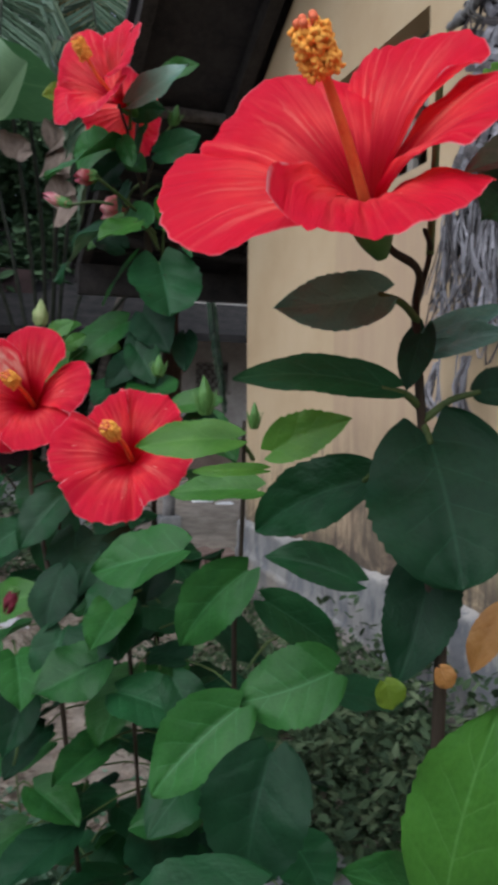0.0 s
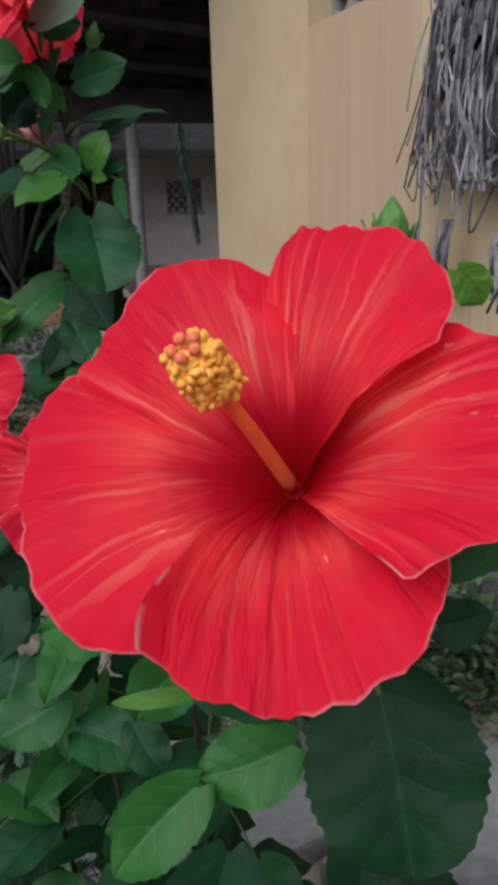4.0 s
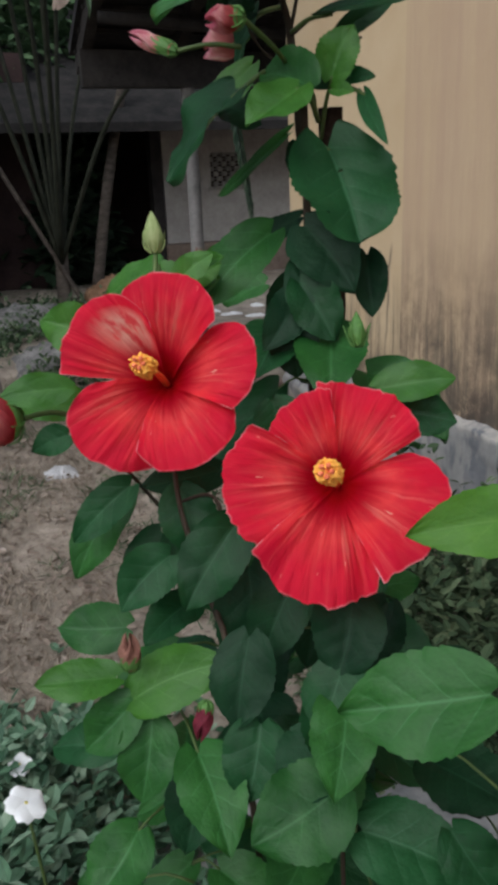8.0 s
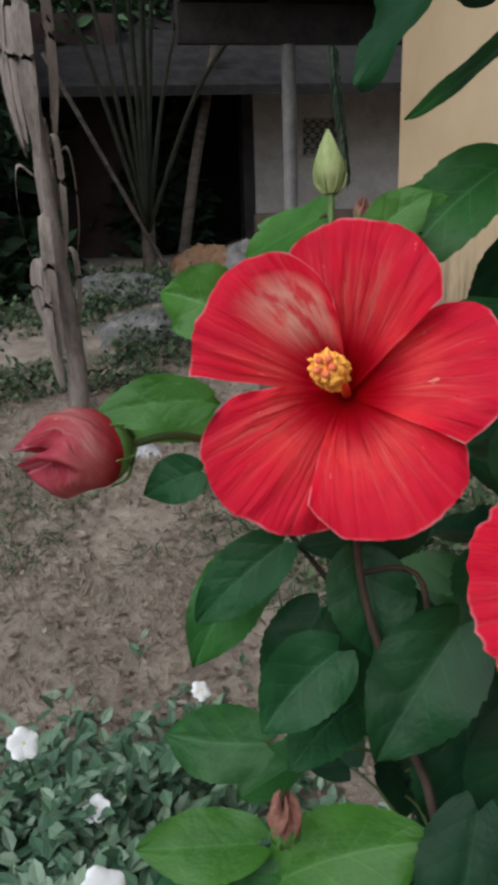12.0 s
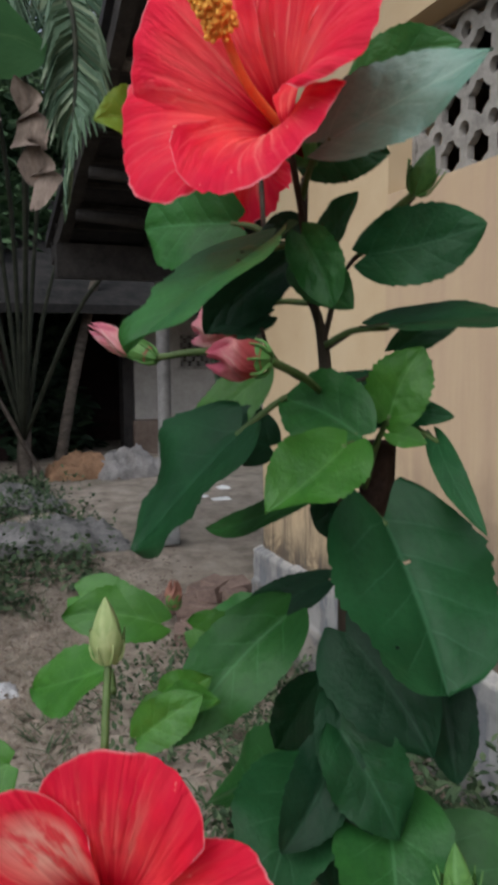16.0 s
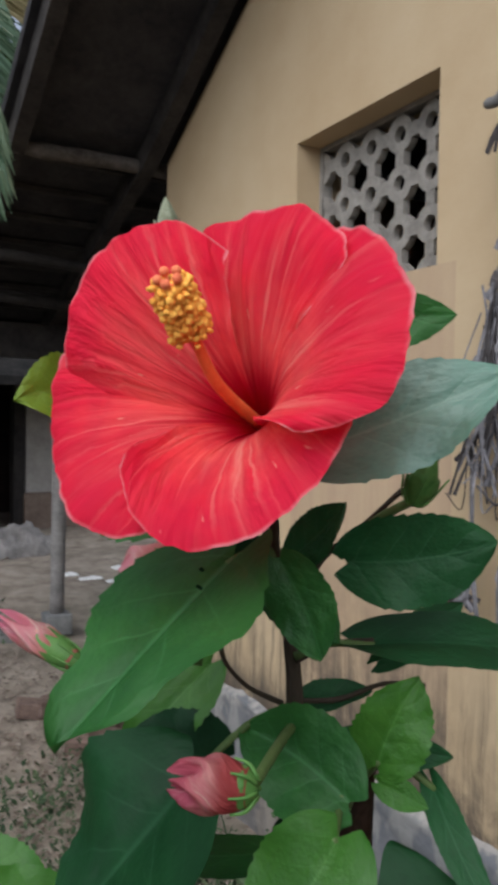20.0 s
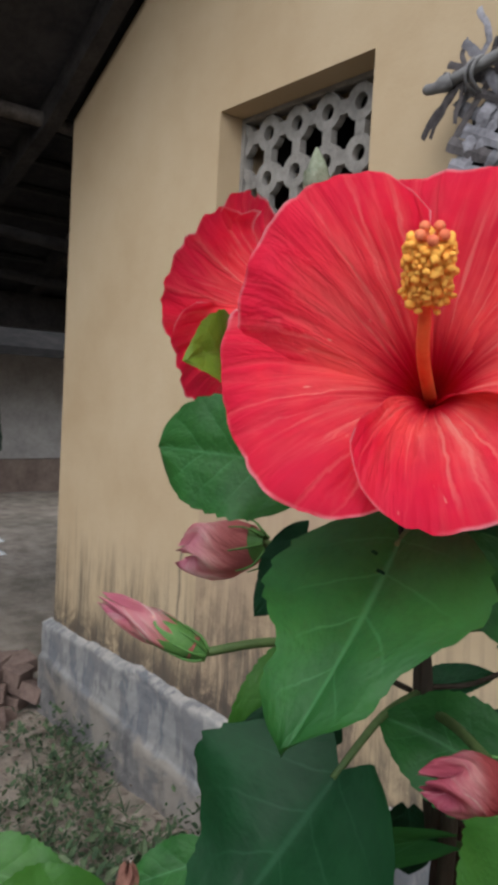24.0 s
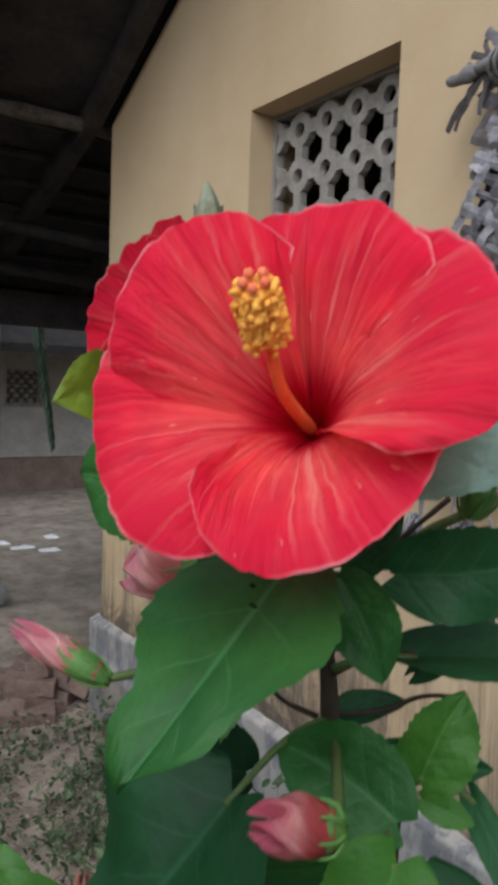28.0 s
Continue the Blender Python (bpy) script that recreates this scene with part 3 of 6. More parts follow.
def plaster():
    """Ochre limewash with damp streaks that rise from the plinth and run below the window."""
    n = Nodes("ochre_limewash", 0.9, 0.12)
    v = n.coord()
    xyz = n.split(v)
    cloud, grain = n.noise(v, 2.2, 5.0, 0.6), n.noise(v, 45.0, 4.0, 0.7)
    base = n.mix(n.ramp(cloud, (0.3, 0.0), (0.72, 1.0)), (0.455, 0.335, 0.202), (0.535, 0.418, 0.272))
    bent = n.math("ADD", xyz[1], n.math("MULTIPLY", cloud, 0.05))
    streak = n.noise(n.join(0.0, n.math("MULTIPLY", bent, 9.0), n.math("MULTIPLY", xyz[2], 0.7)), 1.6, 5.0, 0.7, 0.35)
    thin = n.noise(n.join(0.0, n.math("MULTIPLY", bent, 34.0), n.math("MULTIPLY", xyz[2], 1.3)), 1.3, 4.0, 0.7, 0.4)
    mould = n.noise(v, 8.0, 6.0, 0.72, 0.4)
    low = n.ramp(xyz[2], (0.38, 1.0), (0.45, 0.80), (0.56, 0.40), (0.85, 0.0))
    damp = n.math("MULTIPLY", low, n.ramp(n.math("ADD", n.math("ADD", n.math("MULTIPLY", streak, 0.45), n.math("MULTIPLY", mould, 0.5)), n.math("MULTIPLY", low, 0.12)), (0.46, 0.0), (0.64, 1.0)))
    under = n.math("MULTIPLY", n.math("LESS_THAN", n.math("ABSOLUTE", n.math("SUBTRACT", xyz[1], 2.30)), 0.335), n.math("LESS_THAN", xyz[2], 1.70))
    pink = n.math("MULTIPLY", under, n.math("ADD", 0.30, n.math("MULTIPLY", n.ramp(streak, (0.35, 0.0), (0.65, 1.0)), 0.6)))
    base = n.mix(pink, base, (0.42, 0.300, 0.205))
    base = n.mix(n.math("MULTIPLY", n.ramp(thin, (0.62, 0.0), (0.78, 0.6)), n.math("MULTIPLY", n.ramp(xyz[2], (0.4, 0.8), (0.9, 0.45), (1.7, 0.10)), n.ramp(xyz[1], (2.50, 1.0), (2.72, 0.25)))), base, (0.33, 0.245, 0.16))
    soak = n.math("MULTIPLY", n.math("MULTIPLY", under, n.ramp(xyz[2], (0.38, 1.0), (0.60, 0.9), (0.95, 0.0))), n.ramp(n.math("ADD", n.math("MULTIPLY", streak, 0.5), n.math("MULTIPLY", mould, 0.5)), (0.40, 0.0), (0.58, 0.9)))
    base = n.mix(soak, base, (0.10, 0.08, 0.062))
    base = n.mix(n.math("MULTIPLY", damp, 0.75), base, (0.115, 0.092, 0.072))
    drip = n.noise(n.join(3.0, n.math("MULTIPLY", bent, 22.0), n.math("MULTIPLY", xyz[2], 0.45)), 1.0, 5.0, 0.75, 0.5)
    base = n.mix(n.math("MULTIPLY", n.ramp(drip, (0.57, 0.0), (0.70, 0.55)), n.math("MULTIPLY", n.ramp(xyz[2], (0.4, 1.0), (0.75, 0.75), (1.15, 0.0)), n.ramp(xyz[1], (2.50, 1.0), (2.72, 0.12)))), base, (0.13, 0.105, 0.08))
    rot = n.math("MULTIPLY", n.ramp(xyz[2], (0.385, 1.0), (0.43, 0.75), (0.50, 0.0)), n.ramp(n.math("ADD", mould, n.math("MULTIPLY", streak, 0.25)), (0.50, 0.0), (0.62, 0.7)))
    base = n.mix(rot, base, (0.055, 0.045, 0.040))
    run = n.noise(n.join(7.0, n.math("MULTIPLY", bent, 15.0), n.math("MULTIPLY", xyz[2], 1.1)), 1.0, 6.0, 0.8, 0.6)
    wet = n.math("MULTIPLY", n.ramp(xyz[1], (2.35, 1.0), (2.62, 0.0)), n.ramp(xyz[2], (0.40, 1.0), (0.60, 0.8), (0.80, 0.0)))
    base = n.mix(n.math("MULTIPLY", wet, n.ramp(run, (0.46, 0.0), (0.60, 0.8))), base, (0.095, 0.082, 0.066))
    off = n.math("SUBTRACT", xyz[1], n.math("ADD", 2.798, n.math("MULTIPLY", xyz[2], -0.105)))
    crack = n.ramp(n.math("ABSOLUTE", n.math("ADD", off, n.math("MULTIPLY", n.math("SUBTRACT", n.noise(v, 6.0, 3.0, 0.6), 0.5), 0.05))), (0.002, 0.75), (0.009, 0.0))
    base = n.mix(n.math("MULTIPLY", crack, n.ramp(xyz[2], (0.45, 0.5), (0.70, 1.0), (0.86, 1.0), (0.90, 0.0))), base, (0.10, 0.085, 0.07))
    base = n.mix(n.math("MULTIPLY", n.ramp(grain, (0.60, 0.0), (0.78, 0.4)), 0.5), base, (0.42, 0.29, 0.16))
    return n.colour(base).bump(n.math("ADD", n.math("MULTIPLY", cloud, 2.5), grain), 0.16, 0.008).m


def plinth_mat():
    n = Nodes("plinth_cement", 0.92, 0.12)
    v = n.coord()
    a, b, run = n.noise(v, 3.5, 5.0, 0.65), n.noise(v, 30.0, 5.0, 0.7), n.noise(n.scaled(v, 8.0, 8.0, 0.7), 1.5, 4.0, 0.7)
    c = n.mix(n.ramp(a, (0.35, 0.0), (0.65, 1.0)), (0.118, 0.120, 0.128), (0.255, 0.248, 0.24))
    c = n.mix(n.ramp(run, (0.5, 0.0), (0.72, 0.75)), c, (0.065, 0.068, 0.068))
    c = n.mix(n.ramp(b, (0.6, 0.0), (0.75, 0.6)), c, (0.38, 0.36, 0.33))
    c = n.mix(n.ramp(n.noise(v, 9.0, 5.0, 0.7, 0.5), (0.52, 0.0), (0.60, 0.7)), c, (0.085, 0.09, 0.10))
    c = n.mix(n.ramp(n.noise(v, 5.0, 5.0, 0.6, 0.6), (0.50, 0.0), (0.58, 0.6)), c, (0.34, 0.30, 0.25))
    xyz = n.split(v)
    upper = n.ramp(n.math("SUBTRACT", n.math("ADD", xyz[2], n.math("MULTIPLY", n.noise(v, 6.0, 4.0, 0.6), 0.05)), n.math("ADD", -0.075, n.math("MULTIPLY", xyz[1], 0.095))), (0.0, 0.0), (0.012, 1.0))
    patch = n.noise(n.join(0.0, n.math("MULTIPLY", xyz[1], 11.0), n.math("MULTIPLY", xyz[2], 4.0)), 1.0, 4.0, 0.6, 0.3)
    pale = n.mix(n.ramp(patch, (0.46, 0.0), (0.53, 1.0)), (0.30, 0.30, 0.295), (0.155, 0.165, 0.185))
    c = n.mix(n.math("MULTIPLY", upper, 0.62), n.mix(0.25, c, (0.17, 0.145, 0.12)), pale)
    chip = n.math("MULTIPLY", n.ramp(n.split(v)[2], (0.345, 0.0), (0.375, 1.0)), n.ramp(n.noise(v, 14.0, 4.0, 0.7), (0.42, 0.0), (0.55, 0.6)))
    c = n.mix(chip, c, (0.43, 0.40, 0.36))
    return n.colour(c).bump(n.math("ADD", a, n.math("MULTIPLY", b, 0.5)), 0.7, 0.012).m


PLASTER = plaster()
HOUSE_X2 = 6.0


def gable_wall():
    """Outer wall of the house, with the opening of the vent window through it."""
    bm = bmesh.new()
    x0, x1 = WALL_X, WALL_X + 0.2
    ys = [-2.5, -1.0, RIDGE_Y, WIN_Y[0], WIN_Y[1], CORNER_Y]
    for y0, y1 in zip(ys, ys[1:]):
        spans = [(0.0 - 0.1, WIN_Z[0]), (WIN_Z[1], None)] if (y0, y1) == WIN_Y else [(-0.1, None)]
        for z0, z1 in spans:
            tops = [z1 if z1 is not None else roof_z(y) for y in (y0, y1)]
            q = [[bm.verts.new((x, y, z)) for y, z in ((y0, z0), (y1, z0), (y1, tops[1]), (y0, tops[0]))] for x in (x0, x1)]
            bm.faces.new(q[0][::-1])
            bm.faces.new(q[1])
            for k in range(4):
                bm.faces.new((q[0][k], q[0][(k + 1) % 4], q[1][(k + 1) % 4], q[1][k]))
    bmesh.ops.remove_doubles(bm, verts=bm.verts, dist=1e-5)
    bmesh.ops.recalc_face_normals(bm, faces=bm.faces)
    tagged(part("wall_gable", bm, PLASTER, smooth=False), "ochre limewashed wall with damp stains above the plinth", "wall", kind="structure")
    bm = bmesh.new()
    block(bm, (WALL_X + 0.2, CORNER_Y - 0.2, -0.1), (HOUSE_X2, CORNER_Y - 0.002, 2.36))
    tagged(part("wall_back", bm, PLASTER, smooth=False), "ochre side wall under the dark eave", "wall", kind="structure")
    bm = bmesh.new()
    ends = [(y, z) for y, z in ((-2.5, -0.1), (CORNER_Y, -0.1), (CORNER_Y, roof_z(CORNER_Y)), (RIDGE_Y, roof_z(RIDGE_Y)), (-2.5, roof_z(-2.5)))]
    q = [[bm.verts.new((x, y, z)) for y, z in ends] for x in (HOUSE_X2, HOUSE_X2 + 0.2)]
    bm.faces.new(q[0][::-1])
    bm.faces.new(q[1])
    for k in range(5):
        bm.faces.new((q[0][k], q[0][(k + 1) % 5], q[1][(k + 1) % 5], q[1][k]))
    block(bm, (WALL_X + 0.2, -2.7, -0.1), (HOUSE_X2, -2.5, roof_z(-2.7)))
    tagged(part("wall_inner", bm, PLASTER, smooth=False), "plain plastered house wall", "wall", kind="structure")


gable_wall()


def light_block_walls():
    """Unseen plain walls, added west and south to block low sky light."""
    lime = plain("light_block_lime", (0.16, 0.145, 0.125), (0.30, 0.275, 0.24), 3, 0.95, 0.1, 0.4, 0.008)
    for name, lo, hi in (("wall_west", (-3.8, -3.2, -0.2), (-3.6, 4.2, 1.9)), ("wall_south", (-3.6, -3.4, -0.2), (1.3, -3.2, 1.9))):
        tagged(part(name, block(bmesh.new(), lo, hi, 0.01), lime, smooth=False), "unseen plain wall added to hold back low sky light", "wall", kind="structure")


light_block_walls()


def plinth():
    """Cement plinth with a crumbling, uneven upper edge."""
    bm = bmesh.new()

    def where(u, v):
        y = -2.5 + u * (CORNER_Y + 2.5 + 0.03)
        top = PLINTH_Z + 0.02 * noise.noise(V(y * 4, 0, 1)) + 0.012 * noise.noise(V(y * 19, 0, 2))
        out = 0.032 + 0.012 * noise.noise(V(y * 5, v * 3, 4)) + 0.005 * noise.noise(V(y * 25, v * 20, 5))
        if v > 0.9:
            f = (v - 0.9) / 0.1
            return (WALL_X - out * (1 - f) + 0.004 * f, y, top - 0.012 * (1 - f) + 0.004 * f)
        z = -0.12 + (top - 0.012 + 0.12) * v / 0.9
        out += 0.014 * min(1.0, max(0.0, (0.095 * y - 0.09 + 0.012 * noise.noise(V(y * 8, 3, 3)) - z) / 0.012))
        return (WALL_X - out, y, z)

    sheet(bm, 220, 40, where)
    block(bm, (WALL_X - 0.02, CORNER_Y + 0.002, -0.1), (HOUSE_X2, CORNER_Y + 0.032, PLINTH_Z - 0.02))
    tagged(part("plinth", bm, plinth_mat()), "grey crumbling cement plinth along the wall", "plinth", kind="structure")


plinth()


def vent_window():
    """Cement lattice: rings tied by short bars, set back in the wall."""
    w = tagged(new("window_1"), "square cement lattice vent with round and starry holes", "window", kind="structure")
    y0, y1, z0, z1 = WIN_Y[0], WIN_Y[1], WIN_Z[0], WIN_Z[1]
    xa, xb = WALL_X + 0.09, WALL_X + 0.114
    bm = bmesh.new()
    p, q = (y1 - y0) / 5.0, (z1 - z0) / 3.55

    def prism(pts):
        a = [bm.verts.new((xa, y, z)) for y, z in pts]
        b = [bm.verts.new((xb, y, z)) for y, z in pts]
        bm.faces.new(a[::-1])
        bm.faces.new(b)
        for k in range(len(pts)):
            bm.faces.new((a[k], a[(k + 1) % len(pts)], b[(k + 1) % len(pts)], b[k]))

    def ring(cy, cz, r0, r1, sides=20):
        for k in range(sides):
            a0, a1 = (2 * math.pi * j / sides for j in (k, k + 1))
            prism([(cy + r * math.cos(a), cz + r * math.sin(a)) for r, a in ((r0, a0), (r1, a0), (r1, a1), (r0, a1))])

    for i in range(6):
        cy = y0 + p * i
        for j in range(4):
            cz = z1 - q * (0.5 + j)
            ring(min(max(cy, y0 + 0.002), y1 - 0.002), cz, 0.022, 0.050)
            prism([(cy - 0.016, cz + 0.047), (cy + 0.016, cz + 0.047), (cy + 0.016, cz + q - 0.047), (cy - 0.016, cz + q - 0.047)])
            if i < 5:
                prism([(cy + 0.047, cz - 0.019), (cy + p - 0.047, cz - 0.019), (cy + p - 0.047, cz + 0.019), (cy + 0.047, cz + 0.019)])
    bmesh.ops.recalc_face_normals(bm, faces=bm.faces)
    part("lattice", bm, JALI, w, "grey cement lattice of rings and star-shaped holes", smooth=False)
    bm = bmesh.new()
    block(bm, (xa - 0.006, y0, z0), (xb + 0.01, y0 + 0.014, z1))
    block(bm, (xa - 0.006, y1 - 0.014, z0), (xb + 0.01, y1, z1))
    block(bm, (xa - 0.006, y0 + 0.014, z1 - 0.014), (xb + 0.01, y1 - 0.014, z1))
    block(bm, (xa - 0.03, y0 + 0.014, z0), (xb + 0.01, y1 - 0.014, z0 + 0.012))
    part("window_frame", bm, JALI, w, smooth=False)


vent_window()


def main_roof():
    """Low tiled roof seen from below: boarding, rafters and battens, all near black."""
    r = tagged(new("roof_main"), "low near-black roof on dark rafters over the yard", "roof", kind="structure")
    x0, x1, y0, y1 = 0.68, HOUSE_X2 + 0.4, -2.9, 5.15
    bm = bmesh.new()
    ys = (y0, RIDGE_Y, CORNER_Y, y1)
    rows = [[bm.verts.new((x, y, roof_z(y) + 0.07 + up)) for x, up in ((x0, 0.0), (x1, 0.0), (x1, 0.05), (x0, 0.05))] for y in ys]
    for f, g in zip(rows, rows[1:]):
        for k in range(4):
            bm.faces.new((f[k], f[(k + 1) % 4], g[(k + 1) % 4], g[k]))
    bm.faces.new(rows[0][::-1])
    bm.faces.new(rows[-1])
    bmesh.ops.recalc_face_normals(bm, faces=bm.faces)
    part("roof_boarding", bm, ROOF_DARK, r, smooth=False)
    for i in range(11):
        x = x0 + 0.06 + i * 0.52
        if abs(x - WALL_X - 0.1) < 0.16:
            continue
        for ya, yb in ((y0 + 0.01, RIDGE_Y), (RIDGE_Y, CORNER_Y), (CORNER_Y, y1 - 0.01)):
            if x > WALL_X and ya < CORNER_Y:
                continue
            ya = ya + 0.01 if x > WALL_X else ya
            bm = bmesh.new()
            a = [bm.verts.new((x + dx, y, roof_z(y) + dz)) for y in (ya, yb) for dx, dz in ((-0.03, -0.03), (0.03, -0.03), (0.03, 0.068), (-0.03, 0.068))]
            for k in range(4):
                bm.faces.new((a[k], a[(k + 1) % 4], a[4 + (k + 1) % 4], a[4 + k]))
            bm.faces.new(a[:4][::-1])
            bm.faces.new(a[4:])
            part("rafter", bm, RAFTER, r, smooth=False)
    for i in range(8):
        y = 3.75 + i * 0.19
        bm = bmesh.new()
        block(bm, (x0 + 0.02, y - 0.02, roof_z(y) + 0.045), (x1, y + 0.02, roof_z(y) + 0.066))
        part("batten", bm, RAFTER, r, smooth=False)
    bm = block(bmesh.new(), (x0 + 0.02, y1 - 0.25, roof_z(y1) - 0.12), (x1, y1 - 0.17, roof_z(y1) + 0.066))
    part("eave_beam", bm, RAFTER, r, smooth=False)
    part("purlin", tube(bmesh.new(), [(0.72, 3.64, 2.345), (1.15, 3.645, 2.36), (1.7, 3.64, 2.352)], 0.030, 0.034, 10, 6, 0.35), plain("worn_purlin", (0.045, 0.038, 0.034), (0.13, 0.115, 0.105), 12, 0.9, 0.1, 0.6, 0.006), r, "grey-brown worn pole under the roof")
    for j, (y, z) in enumerate(((4.55, 1.93), (4.2, 2.06))):
        part("tie_pole", tube(bmesh.new(), [(0.75, y, z), (2.4, y + 0.1, z - 0.05), (5.5, y, z)], 0.03, 0.025, 8, 5, 0.3), RAFTER, r)


main_roof()


def post(place, top, radius, label):
    p = thing("veranda_post", label, "post", place)
    h = top - place[2]
    part("shaft", tube(bmesh.new(), [(0, 0, 0.05), (0.008, 0, h * 0.5), (0, 0, h)], radius, radius * 0.94, 12, 8, 0.06), plain("post_lime_" + str(radius), (0.16, 0.15, 0.145), (0.30, 0.285, 0.275), 7, 0.9, 0.1, 0.4, 0.005), p)
    part("foot", block(bmesh.new(), (-radius * 1.7, -radius * 1.7, -0.06), (radius * 1.7, radius * 1.7, 0.06), 0.012), CONCRETE, p)


post((1.30, 4.95, 0.16), 1.79, 0.042, "slim grey lime-washed post under the eave")
post((3.4, 4.95, 0.16), 1.79, 0.045, "slim grey lime-washed post under the eave")


def far_house():
    """House across the yard: pale wall on a brown base, a dark doorway, a small lattice, a low eave."""
    h = thing("far_house", "low pale house across the yard with a brown mud base", "house", (0, 8.6, 0.2))
    white = plain("pale_limewash", (0.30, 0.275, 0.25), (0.44, 0.41, 0.375), 4, 0.9, 0.1, 0.3, 0.005)
    mud = plain("brown_mud_base", (0.15, 0.11, 0.088), (0.25, 0.19, 0.155), 5, 0.95, 0.1, 0.4, 0.008)
    jy0, jy1, jz0, jz1 = 2.58, 2.98, 0.93, 1.27
    bm = bmesh.new()
    for lo, hi in (((2.06, 0, 0.36), (jy0, 0.2, 2.2)), ((jy1, 0, 0.36), (9, 0.2, 2.2)), ((jy0, 0, 0.36), (jy1, 0.2, jz0)), ((jy0, 0, jz1), (jy1, 0.2, 2.2))):
        block(bm, lo, hi)
    part("wall", bm, white, h, smooth=False)
    bm = block(bmesh.new(), (2.03, -0.06, -0.2), (9, 0.2, 0.356), 0.02)
    part("base_course", bm, mud, h, smooth=False)
    # the doorway's shade is put into the dark colour of these walls
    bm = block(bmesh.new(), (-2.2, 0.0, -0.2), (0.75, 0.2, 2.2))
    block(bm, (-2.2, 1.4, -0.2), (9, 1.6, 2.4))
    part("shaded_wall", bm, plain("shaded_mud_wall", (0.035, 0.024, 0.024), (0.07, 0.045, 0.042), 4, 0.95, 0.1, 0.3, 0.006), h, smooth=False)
    win = new("lattice_window")
    win.parent = h
    bm = bmesh.new()
    for i in range(8):
        for j in range(7):
            cy, cz = jy0 + 0.025 + i * 0.05, jz0 + 0.025 + j * 0.05
            if (i + j) % 2:
                block(bm, (cy - 0.025, 0.05, cz - 0.025), (cy + 0.025, 0.09, cz + 0.025))
            else:
                block(bm, (cy - 0.025, 0.06, cz - 0.006), (cy + 0.025, 0.08, cz + 0.006))
    part("lattice", bm, JALI, win, smooth=False)
    part("frame", block(bmesh.new(), (jy0 - 0.03, -0.012, jz0 - 0.04), (jy1 + 0.03, 0.01, jz0 - 0.002), 0.004), JALI, win, smooth=False)
    bm = bmesh.new()
    q = [[bm.verts.new((x, y, z + up)) for x, y, z in ((-2.6, -1.0, 1.42), (9.4, -1.0, 1.42), (9.4, 3.0, 3.2), (-2.6, 3.0, 3.2))] for up in (0, 0.08)]
    bm.faces.new(q[0][::-1])
    bm.faces.new(q[1])
    for k in range(4):
        bm.faces.new((q[0][k], q[0][(k + 1) % 4], q[1][(k + 1) % 4], q[1][k]))
    part("roof", bm, FAR_ROOF, h, "low dark roof", smooth=False)
    part("door_jamb", block(bmesh.new(), (1.93, -0.02, -0.1), (2.05, 0.16, 1.9), 0.01), RAFTER, h, smooth=False)
    return h


far_house()


# ---- the hibiscus bushes ----
plant_front = thing("hibiscus_bush", "slender hibiscus bush with one large open red flower", "shrub", group="hibiscus bushes")
plant_pair = thing("hibiscus_bush", "leafy hibiscus bush with two open red flowers and a spent one", "shrub", group="hibiscus bushes")
plant_tall = thing("hibiscus_bush", "tall hibiscus bush with red flowers and pink buds", "shrub", group="hibiscus bushes")
part("stem", tube(bmesh.new(), [(0.235, 0.380, 0.030), (0.219, 0.314, 0.761), (0.218, 0.319, 0.845), (0.214, 0.325, 0.943), (0.212, 0.329, 0.996), (0.208, 0.321, 1.016), (0.186, 0.309, 1.022), (0.1705, 0.3025, 1.030)], 0.0033, 0.0017, 8, 6, 0.25), BARK, plant_front)
part("stem", tube(bmesh.new(), [(0.212, 0.329, 1.001), (0.213, 0.319, 1.025), (0.205, 0.312, 1.034)], 0.0018, 0.0012, 8, 6, 0.25), BARK, plant_front)
part("stem", tube(bmesh.new(), [(0.260, 1.000, 0.030), (0.223, 0.947, 1.099), (0.221, 0.954, 1.131), (0.219, 0.964, 1.214), (0.210, 0.971, 1.254), (0.214, 0.978, 1.307)], 0.0039, 0.0024, 8, 6, 0.25), BARK, plant_tall)
part("stem", tube(bmesh.new(), [(0.219, 0.964, 1.185), (0.218, 0.966, 1.215), (0.208, 0.961, 1.256), (0.199, 0.950, 1.276), (0.180, 0.927, 1.309)], 0.0024, 0.0018, 8, 6, 0.25), BARK, plant_tall)
part("stem", tube(bmesh.new(), [(0.219, 0.964, 1.216), (0.229, 0.961, 1.252), (0.243, 0.945, 1.273), (0.255, 0.931, 1.291)], 0.0018, 0.0012, 8, 6, 0.25), BARK, plant_tall)
part("stem", tube(bmesh.new(), [(0.218, 0.960, 1.211), (0.230, 0.947, 1.221), (0.242, 0.934, 1.224)], 0.0013, 0.0011, 8, 6, 0.25), BARK, plant_tall)
part("stem", tube(bmesh.new(), [(0.215, 0.966, 1.190), (0.199, 0.970, 1.199), (0.186, 0.967, 1.212), (0.179, 0.960, 1.222)], 0.0013, 0.0011, 8, 6, 0.25), BARK, plant_tall)
part("stem", tube(bmesh.new(), [(0.219, 0.964, 1.191), (0.235, 0.949, 1.194), (0.249, 0.935, 1.203), (0.262, 0.922, 1.204)], 0.0013, 0.0010, 8, 6, 0.25), BARK, plant_tall)
part("stem", tube(bmesh.new(), [(0.202, 1.008, 1.280), (0.215, 1.041, 1.316), (0.223, 1.066, 1.359)], 0.0018, 0.0012, 8, 6, 0.25), BARK, plant_tall)
